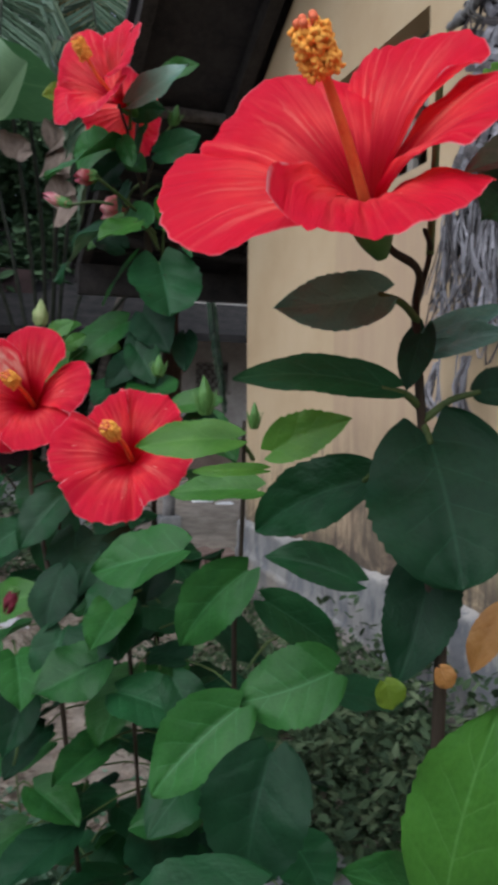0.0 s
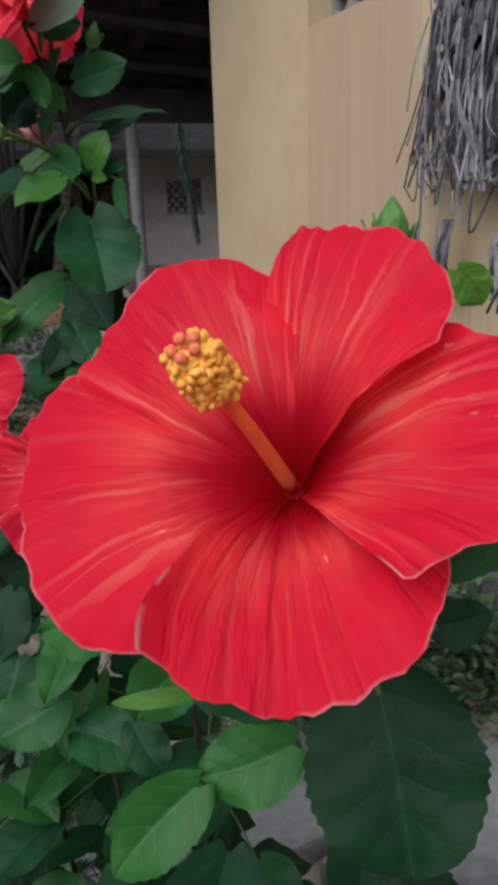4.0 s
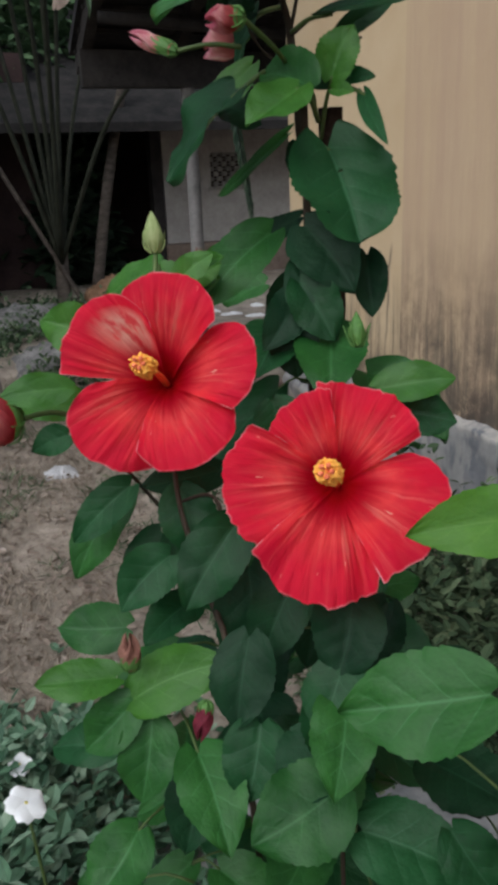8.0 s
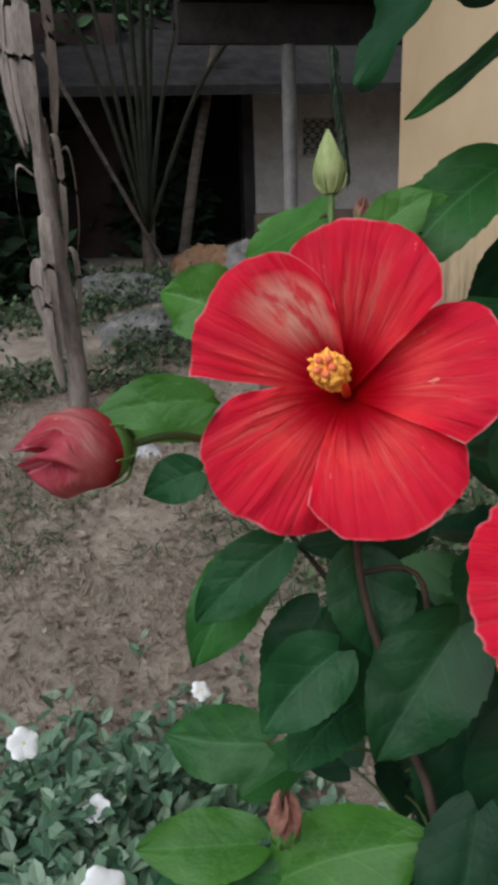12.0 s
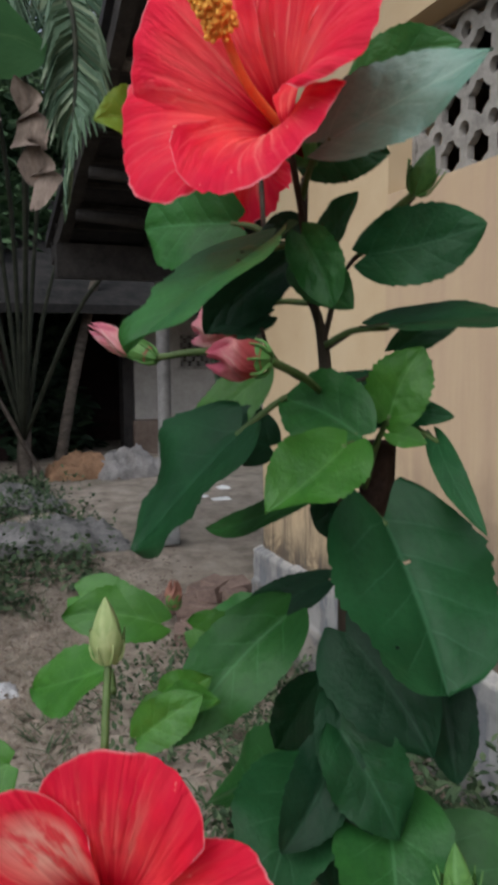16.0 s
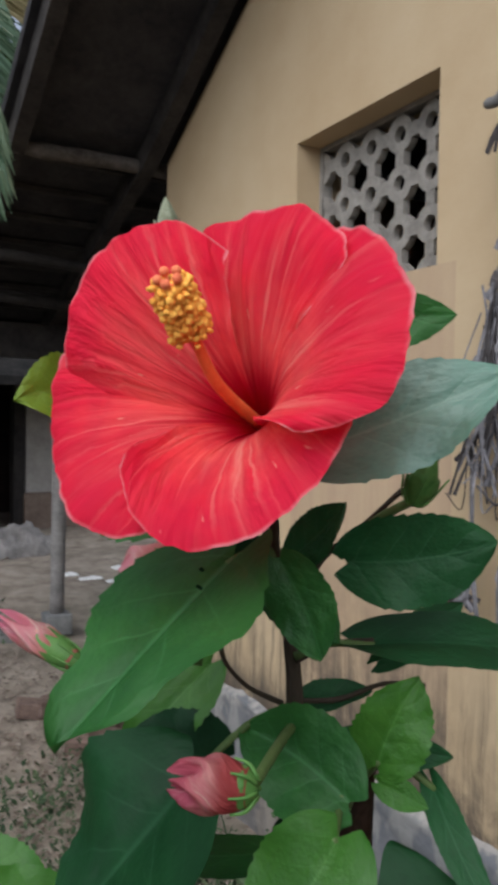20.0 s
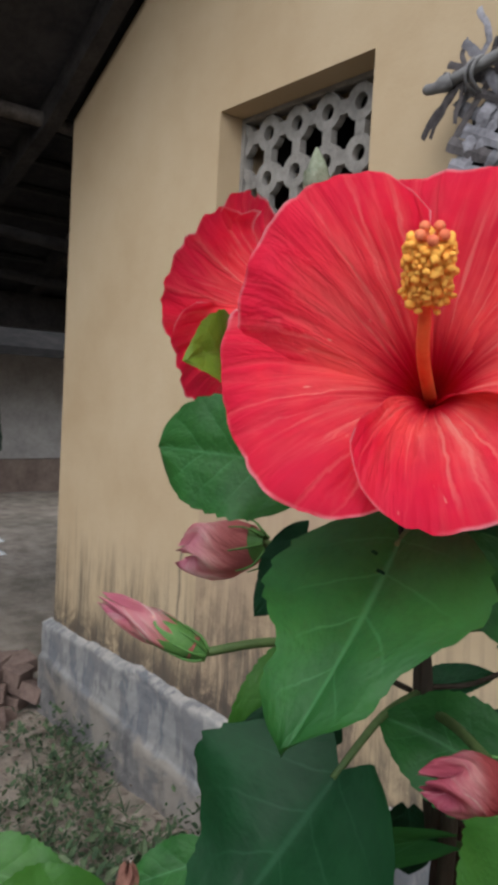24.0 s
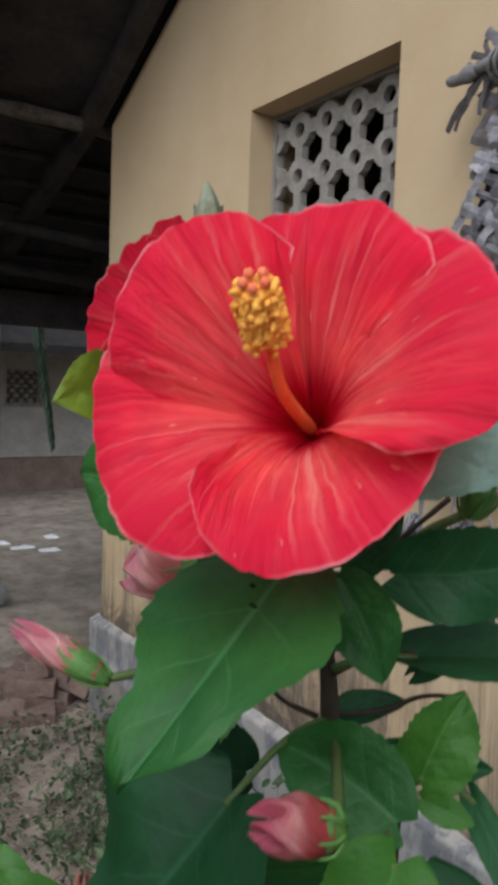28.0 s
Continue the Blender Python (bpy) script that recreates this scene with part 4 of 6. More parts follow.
part("dead_stub", tube(bmesh.new(), [(0.262, 0.979, 0.887), (0.252, 0.959, 1.157)], 0.012, 0.011, 10, 8, 0.3), DEADWOOD, plant_tall, "dark cut-off woody stub")
part("stem", tube(bmesh.new(), [(0.270, 0.720, 0.030), (0.219, 0.612, 0.727), (0.225, 0.615, 0.814), (0.228, 0.617, 0.882), (0.229, 0.619, 0.938)], 0.0027, 0.0015, 8, 6, 0.25), BARK, plant_pair)
part("stem", tube(bmesh.new(), [(0.160, 0.900, 0.030), (0.092, 0.795, 0.689), (0.083, 0.835, 0.795), (0.072, 0.861, 0.857), (0.073, 0.882, 0.918)], 0.0030, 0.0018, 8, 6, 0.25), BARK, plant_pair)
part("stem", tube(bmesh.new(), [(0.220, 0.860, 0.030), (0.162, 0.769, 0.686), (0.160, 0.788, 0.787), (0.163, 0.769, 0.878)], 0.0027, 0.0018, 8, 6, 0.25), BARK, plant_pair)
part("stem", tube(bmesh.new(), [(0.099, 0.837, 0.816), (0.098, 0.855, 0.866), (0.064, 0.885, 0.852)], 0.0018, 0.0012, 8, 6, 0.25), BARK, plant_pair)
part("stem", tube(bmesh.new(), [(0.069, 0.889, 0.841), (0.047, 0.905, 0.872), (0.006, 0.904, 0.932)], 0.0018, 0.0012, 8, 6, 0.25), BARK, plant_pair)
blossom(plant_front, (0.1572, 0.2927, 1.0527), (-0.546, -0.421, 0.724), (
    ((6, 0.058, 0.003), (48, 0.081, 0.021), (92, 0.078, 0.008)),
    ((-59, 0.047, 0.014), (-9, 0.084, 0.018), (18, 0.083, 0.013)),
    ((-122, 0.066, 0.016), (-85, 0.084, 0.017), (-34, 0.066, 0.006)),
    ((-180, 0.074, 0.030), (-150, 0.082, 0.006), (-108, 0.064, 0.003)),
    ((78, 0.088, 0.002), (123, 0.085, 0.015), (184, 0.065, 0.010))), (-0.001, 0.002, 0.061), 0.0045, jag=1.2, skin=PETAL_CRIMSON)
blossom(plant_pair, (0.0727, 0.8912, 0.9569), (-0.365, -0.817, 0.446), (
    ((-51, 0.057, 0.026), (-8, 0.075, 0.034), (32, 0.060, 0.021)),
    ((-118, 0.064, 0.025), (-74, 0.076, 0.026), (-48, 0.056, 0.019)),
    ((-193, 0.062, 0.022), (-154, 0.079, 0.030), (-115, 0.063, 0.020)),
    ((101, 0.052, 0.026), (145, 0.081, 0.031), (178, 0.069, 0.014)),
    ((9, 0.040, 0.021), (60, 0.077, 0.026), (90, 0.074, 0.022))), (-0.002, 0.006, 0.060), 0.0025, tones={4: PETAL_PALE}, jag=0.5, skin=PETAL_RED)
blossom(plant_pair, (0.1575, 0.7587, 0.904), (-0.36, -0.78, 0.50), (
    ((4, 0.058, 0.020), (29, 0.062, 0.008), (58, 0.056, 0.015)),
    ((-65, 0.060, 0.016), (-28, 0.065, 0.017), (12, 0.067, 0.011)),
    ((-159, 0.074, 0.019), (-110, 0.073, 0.024), (-70, 0.050, 0.008)),
    ((-229, 0.074, 0.018), (-187, 0.085, 0.017), (-156, 0.066, 0.011)),
    ((58, 0.066, 0.015), (97, 0.078, 0.012), (135, 0.067, 0.016))), (-0.004, 0.009, 0.062), 0.0055, jag=1.3, skin=PETAL_RED)
blossom(plant_tall, (0.1717, 0.9363, 1.3263), (-0.812, -0.461, 0.357), (
    ((1, 0.054, 0.029), (48, 0.066, 0.047), (110, 0.063, 0.018)),
    ((-50, 0.067, 0.022), (-11, 0.076, 0.023), (30, 0.064, 0.022)),
    ((-117, 0.051, 0.032), (-78, 0.082, 0.036), (-30, 0.077, 0.017)),
    ((-200, 0.043, 0.036), (-160, 0.066, 0.029), (-102, 0.060, 0.020)),
    ((80, 0.068, 0.023), (130, 0.071, 0.030), (180, 0.054, 0.026))), (0.018, -0.007, 0.069), 0.003, jag=0.6)
blossom(plant_tall, (0.229, 1.071, 1.360), (-0.30, 0.94, 0.12), [((72 * k - 54, 0.056, 0.032), (72 * k, 0.066, 0.036), (72 * k + 54, 0.056, 0.028)) for k in range(5)], (0, 0, 0.05), 0.005, jag=2.0)
bud(plant_tall, (0.136, 1.013, 1.206), (0.108, 1.047, 1.224), 0.0072, PETAL_BUD, stalk=(0.186, 0.991, 1.207), green=0.55)
bud(plant_tall, (0.145, 0.873, 1.206), (0.125, 0.890, 1.206), 0.0088, PETAL_BUD_RED, stalk=(0.238, 0.982, 1.174), green=0.34)
bud(plant_tall, (0.219, 1.072, 1.237), (0.197, 1.120, 1.224), 0.0165, PETAL_BUD, stalk=(0.225, 0.994, 1.239), green=0.45)
bud(plant_tall, (0.168, 0.994, 1.399), (0.167, 0.996, 1.422), 0.0066, None, stalk=None, green=0.55, skin=BUD_PALE)
bud(plant_tall, (0.242, 0.911, 1.287), (0.246, 0.902, 1.309), 0.0075, None, stalk=(0.229, 0.943, 1.261), green=0.55)
bud(plant_pair, (0.093, 0.968, 1.046), (0.094, 0.976, 1.080), 0.0100, None, stalk=(0.085, 0.945, 1.010), green=0.55, skin=BUD_LIME)
bud(plant_pair, (0.201, 0.812, 0.982), (0.204, 0.821, 1.006), 0.0075, None, stalk=None, green=0.55)
bud(plant_pair, (0.013, 0.809, 0.760), (0.013, 0.809, 0.789), 0.0080, BUD_BROWN, stalk=None, green=0.55)
bud(plant_pair, (-0.036, 0.889, 0.940), (-0.084, 0.874, 0.945), 0.0200, PETAL_WILT, stalk=(0.005, 0.895, 0.935), green=0.30)
bud(plant_pair, (0.046, 0.724, 0.783), (0.038, 0.718, 0.762), 0.0060, BUD_CRIMSON, stalk=None, green=0.25)
bud(plant_pair, (0.189, 0.602, 0.943), (0.188, 0.604, 0.975), 0.0080, None, stalk=None, green=0.55)
bud(plant_pair, (0.226, 0.588, 0.932), (0.227, 0.589, 0.954), 0.0050, None, stalk=None, green=0.55)
bud(plant_front, (0.217, 0.319, 1.112), (0.220, 0.324, 1.132), 0.0080, None, stalk=(0.213, 0.319, 1.024), green=0.55)
bud(plant_pair, (0.181, 1.137, 1.012), (0.181, 1.137, 1.034), 0.0065, BUD_BROWN, stalk=None, green=0.6)
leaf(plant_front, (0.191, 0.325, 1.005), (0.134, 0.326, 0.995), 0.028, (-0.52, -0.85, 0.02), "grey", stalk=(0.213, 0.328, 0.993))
leaf(plant_front, (0.194, 0.323, 0.959), (0.120, 0.341, 0.963), 0.022, (-0.19, -0.90, 0.38), "dark", stalk=(0.213, 0.326, 0.951))
# leaves set to "deep" here and below carry painted shade
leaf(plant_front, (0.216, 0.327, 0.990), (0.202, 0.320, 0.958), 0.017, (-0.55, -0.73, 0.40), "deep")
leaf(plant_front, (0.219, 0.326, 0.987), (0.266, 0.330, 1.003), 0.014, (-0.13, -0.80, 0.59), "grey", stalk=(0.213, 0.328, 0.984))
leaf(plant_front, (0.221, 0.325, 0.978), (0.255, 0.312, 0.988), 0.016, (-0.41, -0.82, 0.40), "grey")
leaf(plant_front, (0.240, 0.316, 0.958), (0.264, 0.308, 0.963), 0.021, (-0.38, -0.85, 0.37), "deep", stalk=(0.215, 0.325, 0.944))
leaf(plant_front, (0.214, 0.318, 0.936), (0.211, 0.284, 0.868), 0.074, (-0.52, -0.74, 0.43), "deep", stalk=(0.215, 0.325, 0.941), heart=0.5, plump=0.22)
leaf(plant_front, (0.210, 0.368, 0.911), (0.166, 0.426, 0.876), 0.041, (-0.84, -0.50, 0.23), "dark", stalk=(0.214, 0.325, 0.929))
leaf(plant_front, (0.266, 0.482, 0.825), (0.207, 0.516, 0.841), 0.032, (-0.27, -0.76, 0.60), "dark")
leaf(plant_front, (0.230, 0.569, 0.793), (0.295, 0.563, 0.746), 0.040, (0.04, -0.98, 0.17), "dark")
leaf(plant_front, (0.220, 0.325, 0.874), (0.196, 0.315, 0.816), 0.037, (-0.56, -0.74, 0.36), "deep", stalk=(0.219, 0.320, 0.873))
leaf(plant_front, (0.182, 0.253, 0.750), (0.198, 0.241, 0.834), 0.047, (-0.85, -0.52, 0.08), "light")
leaf(plant_front, (0.214, 0.293, 0.718), (0.160, 0.303, 0.738), 0.031, (0.11, -0.72, 0.68), "mid")
leaf(plant_front, (0.158, 0.383, 0.926), (0.195, 0.361, 0.944), 0.026, (-0.32, -0.85, 0.42), "lime", teeth=1.5)
leaf(plant_front, (0.149, 0.373, 0.917), (0.113, 0.382, 0.916), 0.009, (-0.19, -0.75, 0.63), "lime")
leaf(plant_front, (0.330, 0.404, 0.819), (0.311, 0.409, 0.777), 0.022, (-0.74, -0.62, 0.26), "dry")
leaf(plant_front, (0.231, 0.300, 1.107), (0.243, 0.301, 1.094), 0.015, (-0.22, -0.93, -0.31), "lime")
leaf(plant_pair, (0.221, 0.617, 0.922), (0.140, 0.645, 0.914), 0.040, (-0.32, -0.75, 0.58), "lime", stalk=(0.241, 0.627, 0.903))
leaf(plant_pair, (0.216, 0.809, 0.949), (0.266, 0.783, 0.957), 0.032, (-0.46, -0.69, 0.56), "light")
leaf(plant_pair, (0.227, 0.809, 0.929), (0.268, 0.781, 0.923), 0.036, (-0.42, -0.74, 0.52), "dark")
leaf(plant_pair, (0.171, 0.605, 0.832), (0.105, 0.653, 0.807), 0.059, (-0.60, -0.47, 0.65), "mid")
leaf(plant_pair, (0.203, 0.538, 0.826), (0.160, 0.572, 0.762), 0.049, (-0.67, -0.74, 0.05), "mid")
leaf(plant_pair, (0.263, 0.511, 0.750), (0.194, 0.536, 0.726), 0.062, (-0.44, -0.76, 0.48), "mid")
leaf(plant_pair, (0.193, 0.526, 0.726), (0.126, 0.527, 0.669), 0.056, (-0.43, -0.75, 0.50), "mid")
leaf(plant_pair, (0.120, 0.684, 0.721), (0.058, 0.686, 0.695), 0.061, (-0.34, -0.55, 0.77), "mid")
leaf(plant_pair, (0.196, 0.471, 0.715), (0.172, 0.454, 0.635), 0.072, (-0.46, -0.83, 0.31), "deep")
leaf(plant_pair, (0.012, 0.815, 0.731), (0.084, 0.789, 0.761), 0.048, (-0.48, -0.64, 0.59), "light")
leaf(plant_pair, (0.003, 0.825, 0.747), (-0.056, 0.835, 0.750), 0.036, (-0.05, -0.51, 0.86), "light")
leaf(plant_pair, (0.024, 0.886, 0.751), (-0.030, 0.915, 0.748), 0.044, (-0.38, -0.64, 0.67), "mid")
leaf(plant_pair, (0.063, 0.872, 0.815), (0.017, 0.864, 0.778), 0.045, (-0.28, -0.80, 0.53), "dark")
leaf(plant_pair, (0.102, 0.817, 0.858), (0.055, 0.803, 0.803), 0.050, (-0.36, -0.78, 0.51), "dark")
leaf(plant_pair, (0.041, 0.899, 0.870), (-0.008, 0.902, 0.828), 0.034, (-0.42, -0.79, 0.44), "dark")
leaf(plant_pair, (0.115, 0.830, 0.813), (0.102, 0.805, 0.729), 0.059, (-0.40, -0.86, 0.32), "deep")
leaf(plant_pair, (0.014, 0.815, 0.731), (-0.027, 0.817, 0.696), 0.040, (-0.47, -0.72, 0.51), "mid")
leaf(plant_pair, (0.024, 0.806, 0.716), (0.006, 0.783, 0.663), 0.046, (-0.36, -0.80, 0.48), "mid")
leaf(plant_pair, (0.061, 0.818, 0.659), (0.037, 0.792, 0.594), 0.050, (-0.42, -0.78, 0.46), "deep")
leaf(plant_pair, (0.134, 0.729, 0.767), (0.136, 0.698, 0.713), 0.055, (-0.21, -0.85, 0.48), "dark")
leaf(plant_pair, (0.130, 0.671, 0.694), (0.184, 0.624, 0.677), 0.056, (-0.22, -0.54, 0.81), "dark")
leaf(plant_pair, (0.170, 0.631, 0.716), (0.189, 0.600, 0.679), 0.039, (-0.17, -0.80, 0.58), "dark")
leaf(plant_pair, (0.124, 0.969, 1.024), (0.146, 0.954, 1.036), 0.023, (-0.59, -0.79, 0.13), "light")
leaf(plant_pair, (0.027, 0.923, 0.988), (-0.010, 0.942, 1.003), 0.040, (-0.27, -0.87, 0.41), "light")
leaf(plant_pair, (-0.001, 0.879, 0.961), (-0.051, 0.885, 0.958), 0.026, (-0.13, -0.87, 0.47), "light")
leaf(plant_pair, (-0.005, 0.879, 0.926), (-0.032, 0.885, 0.915), 0.024, (-0.33, -0.87, 0.36), "dark")
leaf(plant_pair, (0.117, 0.895, 0.873), (0.048, 0.896, 0.869), 0.036, (-0.04, -0.68, 0.73), "deep")
leaf(plant_pair, (0.162, 1.033, 1.034), (0.200, 1.011, 1.025), 0.033, (-0.43, -0.86, 0.28), "light")
leaf(plant_pair, (0.217, 0.965, 1.016), (0.213, 1.018, 0.948), 0.032, (-0.55, -0.73, 0.41), "deep")
leaf(plant_pair, (0.043, 0.994, 0.988), (0.004, 1.007, 0.970), 0.042, (-0.45, -0.80, 0.39), "light")
leaf(plant_pair, (0.013, 0.944, 0.935), (-0.045, 0.950, 0.939), 0.037, (-0.06, -0.81, 0.58), "light")
leaf(plant_pair, (0.043, 0.924, 0.855), (-0.008, 0.924, 0.784), 0.045, (-0.56, -0.73, 0.40), "mid")
leaf(plant_pair, (0.066, 0.910, 0.818), (0.035, 0.906, 0.760), 0.046, (-0.61, -0.69, 0.39), "dark")
leaf(plant_pair, (0.106, 0.894, 0.828), (0.104, 0.868, 0.750), 0.061, (-0.39, -0.87, 0.31), "dark")
leaf(plant_pair, (0.153, 0.898, 0.906), (0.199, 0.868, 0.884), 0.034, (-0.27, -0.80, 0.54), "dark")
leaf(plant_pair, (0.152, 0.862, 0.936), (0.159, 0.853, 0.904), 0.040, (-0.26, -0.94, 0.23), "dark")
leaf(plant_pair, (0.097, 0.920, 1.027), (0.125, 0.909, 1.048), 0.024, (-0.55, -0.76, 0.34), "light")
leaf(plant_pair, (0.200, 0.973, 1.056), (0.127, 0.965, 0.994), 0.050, (-0.38, -0.79, 0.48), "mid")
leaf(plant_pair, (0.210, 0.539, 0.887), (0.149, 0.566, 0.883), 0.034, (-0.29, -0.58, 0.76), "light")
leaf(plant_pair, (0.178, 1.164, 0.992), (0.102, 1.184, 1.002), 0.048, (-0.29, -0.77, 0.56), "light")
leaf(plant_pair, (0.117, 0.952, 1.023), (0.132, 0.907, 1.045), 0.022, (-0.41, -0.67, 0.62), "light")
leaf(plant_pair, (0.100, 0.996, 1.033), (0.063, 1.045, 1.006), 0.046, (-0.30, -0.55, 0.78), "light", stalk=(0.095, 0.968, 1.030))
leaf(plant_pair, (0.115, 0.987, 0.996), (0.149, 0.966, 1.022), 0.032, (-0.19, -0.63, 0.75), "light")
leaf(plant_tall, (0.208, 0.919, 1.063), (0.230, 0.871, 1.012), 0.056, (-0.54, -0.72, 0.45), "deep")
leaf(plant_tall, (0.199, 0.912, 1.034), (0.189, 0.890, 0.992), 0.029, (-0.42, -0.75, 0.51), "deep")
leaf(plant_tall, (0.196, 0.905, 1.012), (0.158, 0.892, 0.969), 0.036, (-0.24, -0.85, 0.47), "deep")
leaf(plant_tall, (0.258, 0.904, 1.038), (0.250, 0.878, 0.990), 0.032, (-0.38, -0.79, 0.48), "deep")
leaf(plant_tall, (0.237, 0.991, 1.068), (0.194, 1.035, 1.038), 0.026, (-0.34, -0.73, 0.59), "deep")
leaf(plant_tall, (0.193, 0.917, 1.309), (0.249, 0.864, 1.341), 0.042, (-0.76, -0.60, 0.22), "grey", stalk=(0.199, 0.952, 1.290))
leaf(plant_tall, (0.206, 0.960, 1.312), (0.239, 0.929, 1.311), 0.031, (-0.50, -0.86, -0.14), "dark")
leaf(plant_tall, (0.239, 0.961, 1.359), (0.279, 0.924, 1.370), 0.030, (-0.69, -0.72, 0.11), "mid")
leaf(plant_tall, (0.128, 0.994, 1.333), (0.097, 0.983, 1.328), 0.029, (0.29, -0.93, 0.23), "yellow", stalk=(0.143, 0.996, 1.331))
leaf(plant_tall, (0.186, 1.012, 1.286), (0.147, 1.074, 1.290), 0.059, (-0.85, -0.53, 0.06), "mid", plump=0.25, stalk=(0.201, 0.993, 1.274))
leaf(plant_tall, (0.214, 0.915, 1.166), (0.194, 0.965, 1.183), 0.045, (-0.70, -0.45, 0.45), "mid", stalk=(0.234, 0.950, 1.150))
leaf(plant_tall, (0.205, 0.945, 1.135), (0.187, 1.075, 1.088), 0.019, (-0.49, -0.75, 0.44), "mid")
leaf(plant_tall, (0.226, 0.912, 1.124), (0.226, 0.855, 1.051), 0.086, (-0.11, -0.78, 0.61), "dark", stalk=(0.228, 0.952, 1.122), heart=0.6, plump=0.3, holes=((0.46, 0.25, 0.014), (0.49, 0.29, 0.012), (0.72, 0.60, 0.010), (0.80, 0.74, 0.014)))
leaf(plant_tall, (0.228, 0.935, 1.260), (0.271, 0.891, 1.272), 0.041, (-0.58, -0.81, 0.06), "dark")
leaf(plant_tall, (0.206, 0.945, 1.263), (0.213, 0.919, 1.288), 0.021, (-0.96, -0.29, -0.05), "dark")
leaf(plant_tall, (0.232, 0.941, 1.261), (0.247, 0.933, 1.274), 0.011, (-0.70, -0.57, 0.43), "mid")
leaf(plant_tall, (0.200, 0.954, 1.255), (0.210, 0.918, 1.231), 0.028, (-0.57, -0.57, 0.59), "mid")
leaf(plant_tall, (0.235, 0.922, 1.174), (0.250, 0.913, 1.212), 0.034, (-0.56, -0.82, 0.13), "light", stalk=(0.241, 0.955, 1.132), teeth=1.6)
leaf(plant_tall, (0.261, 0.916, 1.163), (0.254, 0.865, 1.121), 0.015, (-0.52, -0.50, 0.69), "dark", stalk=(0.244, 0.937, 1.169))
leaf(plant_tall, (0.226, 0.968, 1.187), (0.253, 0.947, 1.195), 0.016, (-0.58, -0.49, 0.65), "dark")
leaf(plant_tall, (0.233, 0.947, 1.175), (0.268, 0.910, 1.175), 0.019, (-0.53, -0.77, 0.35), "dark")
leaf(plant_tall, (0.235, 0.921, 1.167), (0.245, 0.901, 1.162), 0.013, (-0.54, -0.79, 0.29), "light")
leaf(plant_tall, (0.190, 0.974, 1.230), (0.158, 0.986, 1.221), 0.023, (-0.43, -0.81, 0.40), "deep")
leaf(plant_tall, (0.208, 0.969, 1.280), (0.184, 0.978, 1.272), 0.016, (-0.41, -0.88, 0.23), "deep")
leaf(plant_tall, (0.199, 0.967, 1.261), (0.158, 0.992, 1.220), 0.036, (-0.56, -0.83, 0.04), "deep")
leaf(plant_tall, (0.216, 1.037, 1.248), (0.205, 1.063, 1.200), 0.029, (-0.97, -0.22, 0.10), "deep")
leaf(plant_tall, (0.226, 0.971, 1.130), (0.226, 0.968, 1.100), 0.025, (-0.82, -0.57, 0.03), "deep")
leaf(plant_tall, (0.196, 0.898, 1.165), (0.148, 0.887, 1.137), 0.043, (-0.45, -0.60, 0.65), "light", stalk=(0.234, 0.945, 1.145))
leaf(plant_tall, (0.183, 0.921, 1.266), (0.193, 0.906, 1.230), 0.027, (-0.74, -0.67, 0.05), "mid")
leaf(plant_tall, (0.253, 0.944, 1.210), (0.299, 0.936, 1.234), 0.019, (-0.31, -0.91, 0.29), "dark")
leaf(plant_tall, (0.238, 0.936, 1.222), (0.306, 0.866, 1.222), 0.034, (-0.30, -0.25, 0.92), "dark", stalk=(0.218, 0.960, 1.213))
leaf(plant_pair, (0.125, 1.235, 1.002), (0.177, 1.188, 0.984), 0.052, (-0.35, -0.65, 0.68), "light")
leaf(plant_pair, (0.270, 1.173, 0.987), (0.227, 1.209, 0.964), 0.042, (-0.66, -0.39, 0.64), "mid")
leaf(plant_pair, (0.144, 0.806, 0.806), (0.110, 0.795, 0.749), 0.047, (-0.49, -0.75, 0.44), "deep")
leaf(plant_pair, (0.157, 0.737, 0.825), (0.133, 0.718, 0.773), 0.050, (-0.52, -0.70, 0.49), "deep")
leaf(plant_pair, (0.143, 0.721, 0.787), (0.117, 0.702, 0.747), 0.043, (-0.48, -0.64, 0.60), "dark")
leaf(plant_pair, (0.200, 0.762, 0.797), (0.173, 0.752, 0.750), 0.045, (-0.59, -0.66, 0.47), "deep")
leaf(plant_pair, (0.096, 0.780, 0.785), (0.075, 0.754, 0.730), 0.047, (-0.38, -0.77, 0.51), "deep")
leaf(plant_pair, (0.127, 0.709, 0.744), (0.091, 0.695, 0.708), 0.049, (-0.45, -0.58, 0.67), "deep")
leaf(plant_pair, (0.091, 0.750, 0.732), (0.071, 0.728, 0.689), 0.050, (-0.40, -0.73, 0.55), "dark")
leaf(plant_front, (0.231, 0.270, 1.065), (0.183, 0.251, 1.041), 0.019, (0.04, -0.82, 0.57), "grey")
leaf(plant_front, (0.230, 0.268, 1.042), (0.188, 0.248, 1.022), 0.035, (0.05, -0.75, 0.66), "dark")
leaf(plant_tall, (0.195, 0.901, 1.020), (0.212, 0.872, 0.974), 0.042, (-0.35, -0.84, 0.41), "dark")
leaf(plant_tall, (0.183, 0.903, 0.999), (0.187, 0.891, 0.944), 0.045, (-0.37, -0.91, 0.18), "deep")
leaf(plant_front, (0.179, 0.298, 0.826), (0.183, 0.296, 0.813), 0.015, (-0.22, -0.97, 0.09), "yellow")
leaf(plant_front, (0.210, 0.300, 0.828), (0.215, 0.297, 0.819), 0.011, (-0.21, -0.97, 0.12), "dry")
leaf(plant_pair, (0.077, 0.880, 0.868), (0.076, 0.854, 0.821), 0.046, (-0.29, -0.84, 0.45), "dark")
